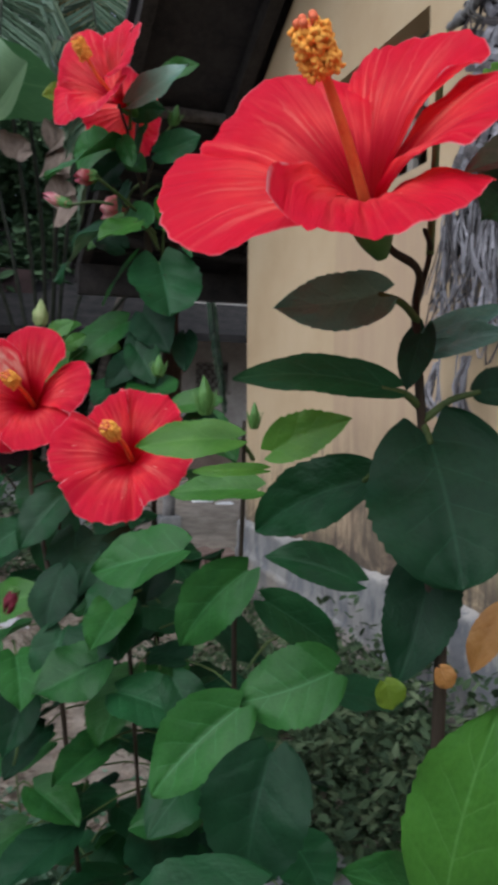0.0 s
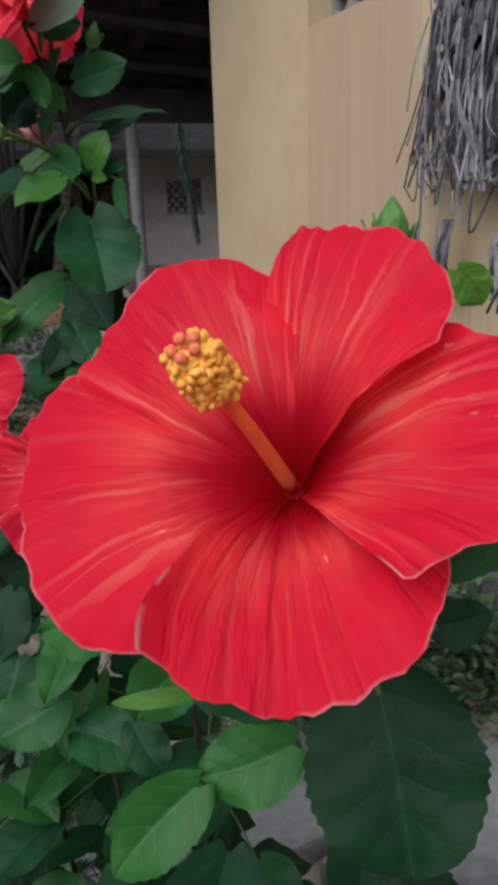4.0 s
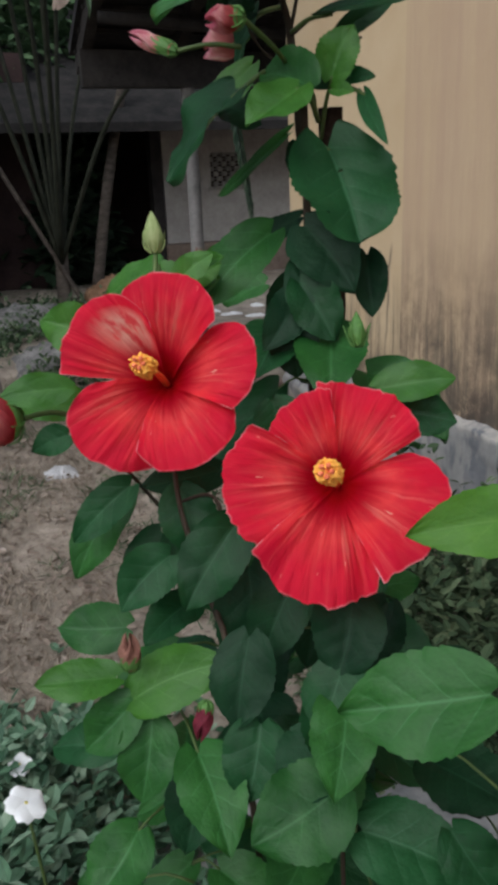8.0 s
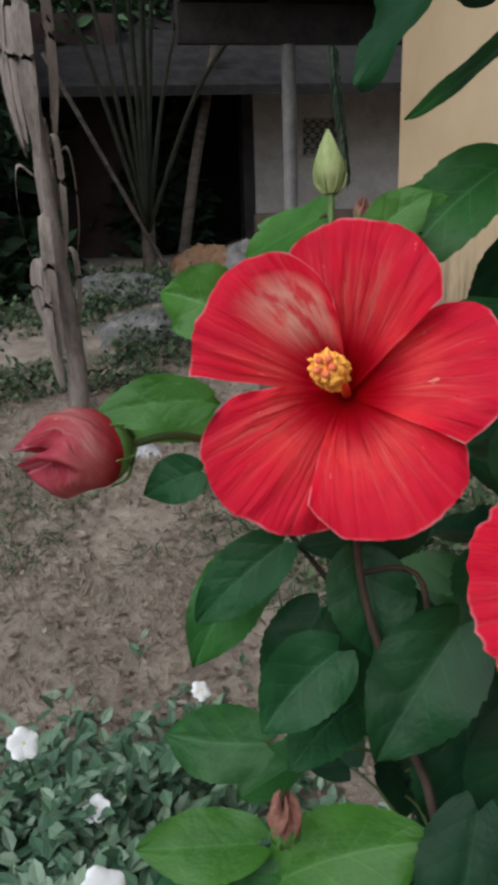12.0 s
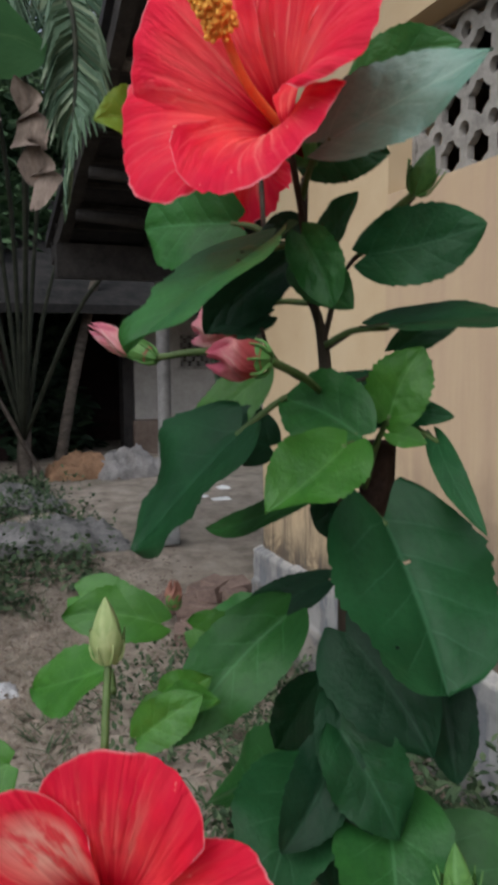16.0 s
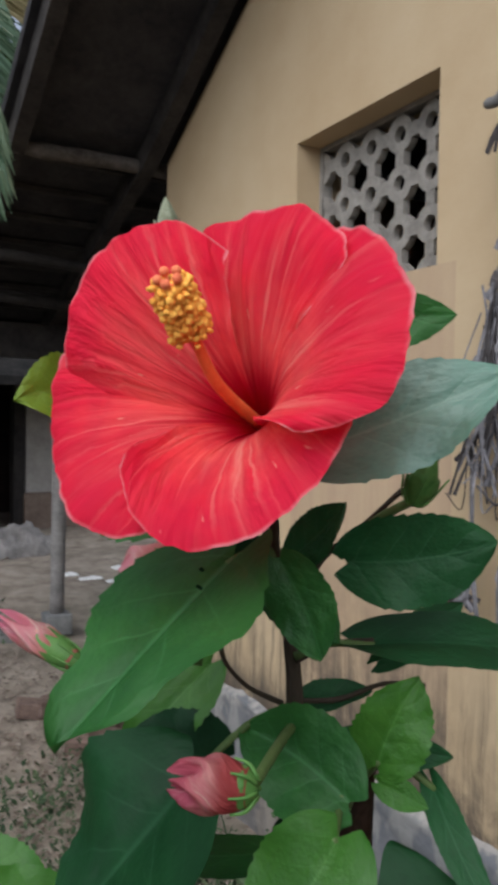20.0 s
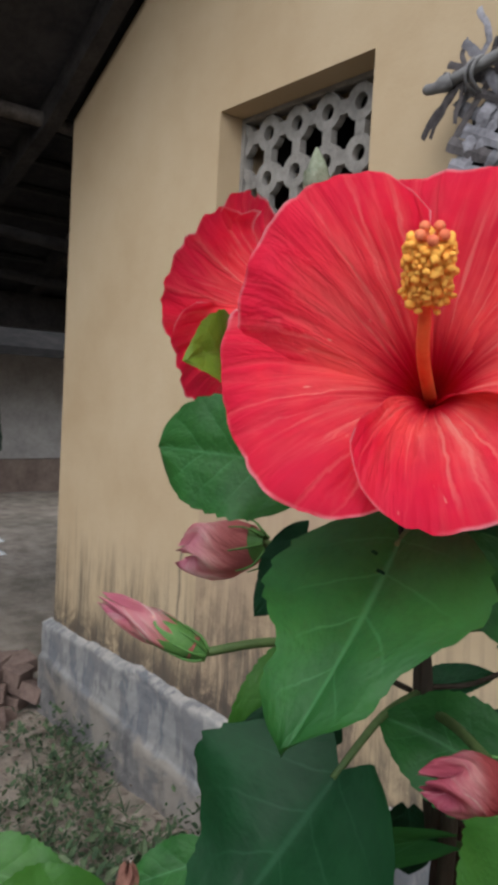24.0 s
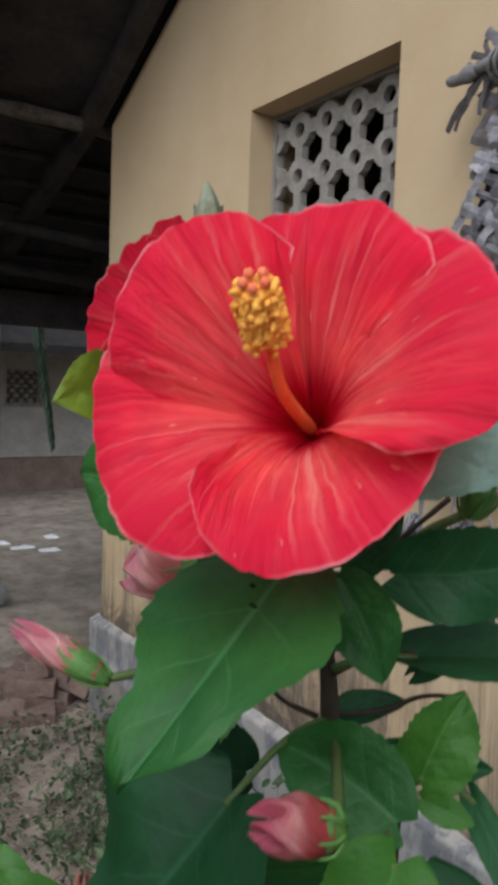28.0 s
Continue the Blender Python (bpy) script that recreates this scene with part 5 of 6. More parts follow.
leaf(plant_tall, (0.178, 0.948, 1.264), (0.095, 0.922, 1.209), 0.062, (-0.50, -0.16, 0.84), "mid", stalk=(0.208, 0.961, 1.260), lobes=0.42, curl=0.35, heart=0.5, holes=((0.60, 0.16, 0.012), (0.52, 0.22, 0.009), (0.66, 0.25, 0.008), (0.70, 0.48, 0.006)))
leaf(plant_tall, (0.203, 1.014, 1.197), (0.158, 1.024, 1.152), 0.034, (-0.60, -0.70, 0.40), "light")
leaf(plant_tall, (0.168, 0.963, 1.168), (0.111, 0.980, 1.102), 0.090, (-0.77, -0.10, 0.64), "dark", stalk=(0.220, 0.964, 1.189), lobes=0.28, curl=0.3)
leaf(plant_tall, (0.202, 1.000, 1.153), (0.162, 1.015, 1.171), 0.040, (-0.60, -0.50, 0.60), "deep")
leaf(plant_pair, (0.220, 0.897, 0.981), (0.190, 0.838, 0.936), 0.060, (-0.40, -0.75, 0.50), "mid")


# ---- the woven palm mat on the wall ----
PAPER = plain("white_paper", (0.60, 0.60, 0.60), (0.75, 0.75, 0.74), 10, 0.8, 0.2, 0.2, 0.002)


def palm_mat():
    """A plaited palm-leaf panel hung on the wall from a bamboo pole, ragged below."""
    mat = thing("woven_palm_mat", "grey weathered plaited palm-leaf mat hung on a bamboo pole", "mat", (WALL_X - 0.06, 1.715, 1.95))
    rnd = random.Random(12)
    wide, tall = 1.5, 1.05

    def strip(name, pts, w, lift, soft=True):
        bm = bmesh.new()
        line = spline(pts, 4)
        prev = None
        for i, c in enumerate(line):
            way = (line[min(i + 1, len(line) - 1)] - line[max(i - 1, 0)]).normalized()
            side = way.cross(V(1, 0, 0)).normalized() * w * (0.5 + 0.06 * math.sin(i * 1.7))
            over = V(-lift * (1 if i % 2 else -1) - 0.002, 0, 0)
            now = [bm.verts.new(c + side + over), bm.verts.new(c + over * 1.0 + V(-0.003, 0, 0)), bm.verts.new(c - side + over)]
            if prev:
                bm.faces.new((prev[0], prev[1], now[1], now[0]))
                bm.faces.new((prev[1], prev[2], now[2], now[1]))
            prev = now
        return part(name, bm, MAT, mat, smooth=soft)

    def edge(z):
        """Where the mat's ragged side stands at this height."""
        return 0.025 + 0.12 * min(1.0, max(0.0, -z / 0.6)) + 0.025 * noise.noise(V(0, z * 9, 9)) - 0.10 * max(0.0, z - 0.05)

    def top(y):
        return 0.03 + 0.85 * min(0.45, max(0.0, -y)) + 0.05 * noise.noise(V(y * 9, 4, 1))

    gaps, leans = (0.080, 0.046), (2.1, -0.75)
    for fam in (0, 1):
        for i in range(60 if fam == 0 else 62):
            y0 = (2.6 if fam == 0 else 0.8) - i * gaps[fam] + rnd.uniform(-0.006, 0.006)
            runs, pts = [], []
            for k in range(86):
                z = 0.42 - k * 0.014
                y = y0 - leans[fam] * (0.30 - z) + 0.018 * noise.noise(V(z * 6, i * 1.7, fam))
                other = ((0.8 if fam == 0 else 2.6) - (y + leans[1 - fam] * (0.30 - z))) / gaps[1 - fam]
                low = -0.52 + 0.16 * noise.noise(V(y * 4, fam * 3, 1))
                if -wide < y < edge(z) and low < z < top(y):
                    pts.append((-(1 if fam else -1) * (-1) ** i * 0.005 * math.cos(math.pi * other) + 0.006 * noise.noise(V(y * 3, z * 3, 5)), y, z))
                elif pts:
                    runs.append(pts)
                    pts = []
            for pts in runs:
                if len(pts) > 3:
                    strip("palm_strip", pts[::2], rnd.uniform(0.014, 0.036), 0.0, False).data.materials[0] = MAT_BROWN if rnd.random() < 0.28 else MAT
    # added dark sheet, so the gaps in the weave look shaded
    back = bmesh.new()
    sheet(back, 60, 30, lambda u, v: (0.030, -wide + u * (wide + edge(-0.75 + 0.8 * v) - 0.02), (-0.62 + 0.12 * noise.noise(V(u * 45, 1, 1))) * (1 - v) + v * (top(-wide + u * (wide + 0.03)) - 0.03)))
    part("backing_layer", back, MAT_DARK, mat, "dark sheet behind the weave for gap shade")
    for i in range(640):
        z = rnd.uniform(-0.62, -0.32) if i % 4 else rnd.uniform(-0.7, -0.5)
        y = rnd.uniform(-1.3, edge(z) - 0.01)
        ln = rnd.uniform(0.15, 0.42)
        sway = rnd.uniform(-0.10, 0.10)
        strip("loose_strand", [(rnd.uniform(-0.035, -0.005), y, z), (rnd.uniform(-0.05, -0.01), y + sway * 0.3, z - ln * 0.5), (rnd.uniform(-0.05, 0), y + sway, max(-0.75 + rnd.uniform(-0.05, 0.05), z - ln))], rnd.uniform(0.003, 0.011), 0.0, False).data.materials[0] = MAT_DARK if i % 5 < 2 else MAT
    for i in range(40):
        y = rnd.uniform(-1.0, 0.03)
        z = top(y)
        strip("frayed_end", [(-0.01, y + rnd.uniform(-0.06, 0.1), z - 0.08), (-0.02, y, z), (-0.012, y + rnd.uniform(-0.02, 0.06), z + rnd.uniform(0.01, 0.09))], rnd.uniform(0.008, 0.022), 0.003).data.materials[0] = MAT_BROWN if i % 3 else MAT
    for y, z, ln in ((0.128, -0.93, 0.10), (0.0, -0.92, 0.13), (-0.22, -0.90, 0.16)):
        for j in range(13):
            strip("dangling_scrap", [(-0.01, y + rnd.uniform(-0.02, 0.02), z + 0.06 + 0.18 * (j == 0)), (-0.03, y + rnd.uniform(-0.035, 0.035), z - ln * rnd.uniform(0.1, 0.5)), (-0.02, y + rnd.uniform(-0.05, 0.05), z - ln * rnd.uniform(0.7, 1.1))], rnd.uniform(0.006, 0.020), 0.0, False).data.materials[0] = MAT_DARK if j % 2 else MAT
    part("pole", tube(bmesh.new(), [(-0.03, 0.03, 0.03), (-0.035, -0.25, 0.09), (-0.03, -0.9, 0.30), (-0.03, -1.5, 0.36)], 0.011, 0.014, 12, 8, 0.12), BAMBOO, mat, "grey bamboo pole")
    for y in (-0.03, -0.045, -0.12):
        part("tie", tube(bmesh.new(), [(0.0, y, 0.062), (-0.035, y - 0.004, 0.058), (-0.055, y, 0.035), (-0.045, y + 0.006, 0.012), (0.0, y + 0.01, 0.0)], 0.004, 0.0035, 6, 4), BAMBOO, mat)
    part("pole_stub", tube(bmesh.new(), [(-0.03, 0.02, 0.035), (-0.035, 0.05, 0.025), (-0.03, 0.085, 0.03)], 0.018, 0.011, 8, 4, 0.3), BAMBOO, mat, "split end of the pole")
    return mat


palm_mat()


# ---- ground cover ----
def scatter(name, count, where, shape, material, label, category, seed):
    """Small leaves or blades in one mesh. shape: corner points of one piece, in its own metres."""
    rnd = random.Random(seed)
    verts, faces = [], []
    for _ in range(count):
        p, size, up, tilt = where(rnd)
        m = Matrix.Translation(p) @ Euler((tilt, rnd.uniform(-0.5, 0.5), rnd.uniform(0, 6.283))).to_matrix().to_4x4()
        i0 = len(verts)
        verts += [tuple(m @ (V(*c) * size)) for c in shape]
        n = len(shape)
        faces += [tuple(i0 + k for k in q) for q in LOOPS[n]]
    me = bpy.data.meshes.new(name)
    me.from_pydata(verts, [], faces)
    me.materials.append(material)
    return tagged(new(name, me), label, category, kind="stuff")


BLADE = ((-0.04, 0, 0), (0.04, 0, 0), (0.03, 0.5, 0.03), (-0.03, 0.5, 0.03), (0.0, 1.0, -0.05))
LEAFLET = ((0, 0, 0), (0.26, 0.35, 0.06), (0.2, 0.7, 0.05), (0, 1, -0.05), (-0.2, 0.7, 0.05), (-0.26, 0.35, 0.06))
LOOPS = {5: ((0, 1, 2, 3), (3, 2, 4)), 6: ((0, 1, 2, 3), (0, 3, 4, 5))}


def tint(name, stops, rough=0.8, through=0.12):
    n = Nodes(name, rough, 0.25)
    c = n.ramp(n.island(), *stops)
    g = n.noise(n.coord(), 90.0, 3.0)
    c = n.mix(n.math("MULTIPLY", g, 0.5), c, (0.02, 0.02, 0.012))
    return n.colour(c).glow_through(c, through).m


STRAW = tint("dry_straw", ((0.0, (0.18, 0.14, 0.11)), (0.5, (0.29, 0.235, 0.18)), (1.0, (0.38, 0.32, 0.25))))
LITTER = tint("leaf_litter", ((0.0, (0.15, 0.115, 0.09)), (0.5, (0.27, 0.21, 0.17)), (0.9, (0.36, 0.29, 0.24)), (1.0, (0.44, 0.38, 0.33))))
WEED = tint("weeds", ((0.0, (0.026, 0.056, 0.026)), (0.6, (0.066, 0.112, 0.052)), (1.0, (0.15, 0.20, 0.105))))
HERB = tint("periwinkle_leaves", ((0.0, (0.045, 0.115, 0.065)), (0.6, (0.11, 0.22, 0.13)), (1.0, (0.30, 0.42, 0.30))), 0.5)
# darker twin of CROWN: shade under the trees is put into its colour
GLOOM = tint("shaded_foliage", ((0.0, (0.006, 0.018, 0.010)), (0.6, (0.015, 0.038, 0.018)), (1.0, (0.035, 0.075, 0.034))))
CROWN = tint("tree_foliage", ((0.0, (0.025, 0.06, 0.028)), (0.6, (0.06, 0.12, 0.05)), (1.0, (0.12, 0.20, 0.09))))


def on_ground(x0, x1, y0, y1, size, tilt, high=0.0, keep=None):
    def where(r):
        for _ in range(40):
            x, y = r.uniform(x0, x1), r.uniform(y0, y1)
            if keep is None or keep(x, y, r):
                break
        s = r.uniform(*size)
        return V(x, y, ground_height(x, y) + r.uniform(0.0, 1.0) ** 2 * high + 0.004), s, 0, r.uniform(*tilt)
    return where


scatter("leaf_litter", 9000, on_ground(-1.6, 1.3, 1.55, 4.8, (0.012, 0.036), (-0.4, 0.4), 0.03), LEAFLET, LITTER, "carpet of small dry brown leaves on the earth", "leaf litter", 1)
scatter("dry_grass", 14000, on_ground(-1.3, 0.9, 1.7, 4.9, (0.018, 0.055), (0.15, 1.2), 0.0, lambda x, y, r: noise.noise(V(x * 1.6, y * 1.6, 2)) > -0.15 and x < 0.2 + 0.25 * (y - 2)), BLADE, STRAW, "thin dry straw-coloured grass", "grass", 2)
scatter("weeds", 9000, on_ground(-1.5, 1.1, 4.2, 7.4, (0.018, 0.06), (0.1, 1.1), 0.11, lambda x, y, r: noise.noise(V(x * 1.3, y * 1.3, 5)) + 0.6 * noise.noise(V(x * 5, y * 5, 1)) > 0.25 * r.random() - 0.1 and x < 0.85), LEAFLET, WEED, "low dark green weeds in the yard", "weeds", 3)
scatter("mound_weeds", 1000, on_ground(-0.1, 1.0, 4.85, 6.4, (0.015, 0.05), (0.0, 1.2), 0.26, lambda x, y, r: noise.noise(V(x * 3, y * 3, 4)) > -0.1), LEAFLET, WEED, "thin weeds growing over the heaps", "weeds", 7)
scatter("wall_weeds", 5000, on_ground(0.45, 1.29, 1.2, 3.4, (0.012, 0.034), (0.1, 1.2), 0.13, lambda x, y, r: noise.noise(V(x * 3, y * 3, 8)) > -0.25 and r.random() < 0.35 + 0.65 * (x - 0.45)), LEAFLET, WEED, "small green weeds along the wall foot", "weeds", 4)
scatter("yard_grass", 1600, on_ground(0.25, 1.2, 1.4, 3.2, (0.04, 0.10), (0.1, 0.9), 0.0, lambda x, y, r: noise.noise(V(x * 2.5, y * 2.5, 1)) > 0.0), BLADE, WEED, "sparse short green grass", "grass", 5)

scatter("yard_grass", 2600, on_ground(-1.2, 0.5, 2.5, 4.8, (0.03, 0.08), (0.1, 0.9), 0.0, lambda x, y, r: noise.noise(V(x * 2.0, y * 2.0, 6)) > 0.05), BLADE, WEED, "thin green grass among the straw", "grass", 9)

scatter("tall_weeds", 5200, on_ground(0.62, 1.27, 1.25, 2.25, (0.016, 0.046), (0.0, 1.1), 0.30, lambda x, y, r: noise.noise(V(x * 3, y * 3, 12)) > -0.2), LEAFLET, WEED, "knee-high green weeds against the wall foot", "weeds", 10)


def periwinkle():
    """Low bedding plants with white flowers."""
    white = plain("white_petal", (0.72, 0.74, 0.74), (0.84, 0.85, 0.86), 60, 0.6, 0.3, 0.2, 0.001)
    eye = plain("flower_eye", (0.5, 0.45, 0.1), (0.7, 0.6, 0.2), 200)
    rnd = random.Random(21)
    spots = ((-0.083, 1.12, 0.40), (0.035, 1.216, 0.22), (-0.19, 1.55, 0.24), (-0.33, 1.52, 0.27), (0.10, 1.62, 0.22), (-0.09, 1.38, 0.25), (-0.28, 1.25, 0.30), (0.06, 1.03, 0.20))
    for k, (x, y, z) in enumerate(spots):
        p = thing("periwinkle", "low bushy periwinkle plant with a white flower", "flower", (x, y, 0), "white periwinkles")
        bm = tube(bmesh.new(), [(0.02, 0.03, 0.0), (0.01, 0.02, z * 0.5), (0, 0, z - 0.01)], 0.003, 0.002, 6, 4)
        part("stem", bm, SHOOT, p)
        head = new("flower")
        head.parent = p
        big = 0.026 if k in (0, 2, 3) else 0.019
        head.matrix_local = pose(0, 0, z, 38 + rnd.uniform(-15, 15), rnd.uniform(-15, 15), rnd.uniform(0, 70))
        for i in range(5):
            def lobe(u, v):
                x1 = 2 * u - 1
                w = math.sin(math.pi * min(1, 0.12 + 0.8 * v)) ** 0.6
                return (big * (0.08 + 0.92 * v), x1 * big * 0.52 * w, 0.004 * v * (1 - x1 * x1) - 0.004 * v * v)
            part("petal", sheet(bmesh.new(), 6, 6, lobe), white, head).matrix_local = pose(0, 0, 0.0005 * i, 0, 0, 72 * i)
        bm = bmesh.new()
        bmesh.ops.create_icosphere(bm, subdivisions=1, radius=0.003)
        part("eye", bm, eye, head)
    def where(r):
        x, y = r.gauss(-0.16, 0.22), r.gauss(1.38, 0.20)
        h = 0.32 * math.exp(-((x + 0.14) ** 2 / 0.09 + (y - 1.36) ** 2 / 0.10)) * (0.8 + 0.5 * noise.noise(V(x * 7, y * 7, 3)))
        return V(x, y, max(0.01, h * r.uniform(0.35, 1.0))), r.uniform(0.022, 0.048), 0, r.uniform(-0.1, 1.0)
    scatter("periwinkle_foliage", 5200, where, LEAFLET, HERB, "dense small glossy periwinkle leaves", "foliage", 6)


periwinkle()


def slab(place, size, turn, label):
    s = thing("concrete_slab", label, "slab", place)
    s.rotation_euler = (0, 0, radians(turn))
    bm = block(bmesh.new(), (-size[0] / 2, -size[1] / 2, -0.05), (size[0] / 2, size[1] / 2, size[2]), 0.012)
    part("slab_body", bm, CONCRETE, s, smooth=False)


slab((0.42, 1.22, 0.0), (0.62, 0.34, 0.05), 8, "grey weathered concrete slab lying on the earth")
slab((-0.02, 0.98, 0.0), (0.30, 0.42, 0.06), -12, "short grey concrete slab beside the bush")
slab((0.85, 0.85, 0.0), (0.5, 0.5, 0.05), 15, "broad grey concrete slab at the wall side")


def brick_pile():
    clay = plain("old_brick", (0.115, 0.08, 0.068), (0.215, 0.155, 0.13), 14, 0.95, 0.1, 0.6, 0.006)
    bm = block(bmesh.new(), (-0.105, -0.05, -0.033), (0.105, 0.05, 0.033), 0.006)
    first = part("brick", bm, clay, None, smooth=False)
    tagged(first, "loose weathered brick in a small heap", "brick", "heap of bricks")
    rnd = random.Random(8)
    first.matrix_world = pose(1.10, 3.70, 0.035 + ground_height(1.1, 3.7), 0, 0, 25)
    for i in range(17):
        lay = 0 if i < 9 else (1 if i < 14 else 2)
        x, y = 1.15 + rnd.uniform(-0.22, 0.22) * (1 - 0.3 * lay), 3.82 + rnd.uniform(-0.25, 0.25) * (1 - 0.3 * lay)
        copy_thing(first, pose(x, y, ground_height(x, y) + 0.03 + 0.062 * lay, rnd.uniform(-18, 18), rnd.uniform(-18, 18), rnd.uniform(0, 180)))


brick_pile()


def crumpled(name, label, category, place, size, tall, colour, seed):
    def where(u, v):
        x, y = (u - 0.5) * size[0], (v - 0.5) * size[1]
        d = max(0.0, 1 - (2 * u - 1) ** 2) * max(0.0, 1 - (2 * v - 1) ** 2)
        p = V(u * 4 + seed, v * 4, seed)
        return (x + 0.06 * size[0] * noise.noise(p * 1.7), y + 0.06 * size[1] * noise.noise(p * 1.3), tall * d ** 0.5 * (0.75 + 0.5 * noise.noise(p)) + 0.16 * tall * noise.noise(p * 3) + 0.14 * tall * noise.noise(p * 7) + 0.004)
    ob = part(name, sheet(bmesh.new(), 34, 34, where), colour)
    ob.location = place
    return tagged(ob, label, category)


SACK = plain("faded_sack", (0.13, 0.12, 0.115), (0.27, 0.255, 0.245), 8, 0.85, 0.2, 0.4, 0.006)
HUSK = plain("coconut_husk", (0.15, 0.085, 0.05), (0.30, 0.18, 0.11), 12, 0.9, 0.1, 0.5, 0.008)
PLASTIC = plain("dull_clear_plastic", (0.30, 0.30, 0.31), (0.46, 0.46, 0.47), 14, 0.5, 0.4, 0.3, 0.004)
ASH = plain("ash_heap", (0.08, 0.08, 0.078), (0.24, 0.23, 0.225), 7, 0.95, 0.1, 0.7, 0.02)
crumpled("old_sack", "crumpled pale grey sack lying in the yard", "sack", (1.62, 7.1, 0.19), (0.6, 0.45), 0.28, SACK, 1)
crumpled("husk_mound", "heap of brown coconut husks in the yard", "husks", (1.28, 7.2, 0.19), (0.7, 0.5), 0.24, HUSK, 2)
crumpled("ash_mound", "grey heap of ash and rubbish among weeds", "heap", (0.62, 5.2, 0.09), (0.95, 0.6), 0.19, ASH, 3)
crumpled("ash_mound", "low grey heap of ash and debris by the weeds", "heap", (0.35, 6.1, 0.15), (1.1, 0.55), 0.20, ASH, 6)
for i, (x, y) in enumerate(((1.86, 6.0), (2.02, 5.9), (1.75, 6.15), (2.15, 6.2))):
    crumpled("paper_scrap", "torn scrap of white paper on the earth", "paper", (x, y, ground_height(x, y)), (0.18 - 0.03 * i, 0.06 + 0.015 * i), 0.025, PAPER, 10 + i)
crumpled("plastic_scrap", "pale crumpled plastic scrap on dry grass", "litter", (0.2, 3.4, ground_height(0.2, 3.4)), (0.13, 0.11), 0.04, PLASTIC, 20)


# ---- banana, palms and trees ----
DEADLEAF = plain("dead_banana_leaf", (0.10, 0.084, 0.074), (0.30, 0.255, 0.225), 7, 0.85, 0.2, 0.5, 0.006, (3, 3, 0.6))
BANANA = leaf_material("banana_leaf", (0.045, 0.13, 0.045), (0.10, 0.24, 0.085), (0.2, 0.36, 0.14), 0.3)
STALK = plain("banana_stalk", (0.10, 0.14, 0.05), (0.22, 0.27, 0.12), 9, 0.6, 0.3, 0.3, 0.003, (3, 3, 0.5))
TRUNK = plain("palm_trunk", (0.055, 0.045, 0.038), (0.15, 0.125, 0.105), 9, 0.9, 0.1, 0.7, 0.012, (1, 1, 2.5))
PALM = tint("palm_leaflets", ((0.0, (0.055, 0.11, 0.065)), (0.6, (0.125, 0.205, 0.125)), (1.0, (0.28, 0.34, 0.22))), 0.5, 0.2)
PALM_DRY = tint("dry_palm_leaflets", ((0.0, (0.15, 0.12, 0.05)), (1.0, (0.34, 0.28, 0.14))), 0.7, 0.2)


def blade(parent, name, line, width, material, droop=0.25, label="", roll=0.0):
    """A long leaf blade along a line, sagging on both sides of its rib."""
    pts = spline(line, 8)

    def where(u, v):
        k = v * (len(pts) - 1)
        i = min(int(k), len(pts) - 2)
        c = pts[i].lerp(pts[i + 1], k - i)
        way = (pts[i + 1] - pts[i]).normalized()
        side = way.cross(V(0, 0, 1))
        side = side.normalized() if side.length > 1e-3 else V(1, 0, 0)
        side = side * math.cos(roll) + side.cross(way).normalized() * math.sin(roll)
        x = 2 * u - 1
        w = width * 0.5 * math.sin(math.pi * min(1, 0.06 + 0.93 * v)) ** 0.6
        rag = 1 + 0.08 * noise.noise(V(v * 14, x, len(pts)))
        return tuple(c + side * x * w * rag + V(0, 0, -droop * abs(x) ** 1.4 * w * 1.2 + 0.03 * width * math.sin(v * 22 + 3 * x)))

    return part(name, sheet(bmesh.new(), 10, 40, where), material, parent, label)


WITHERED = plain("withered_banana_leaf", (0.10, 0.075, 0.06), (0.26, 0.20, 0.165), 9, 0.8, 0.2, 0.5, 0.006, (2, 2, 0.8))


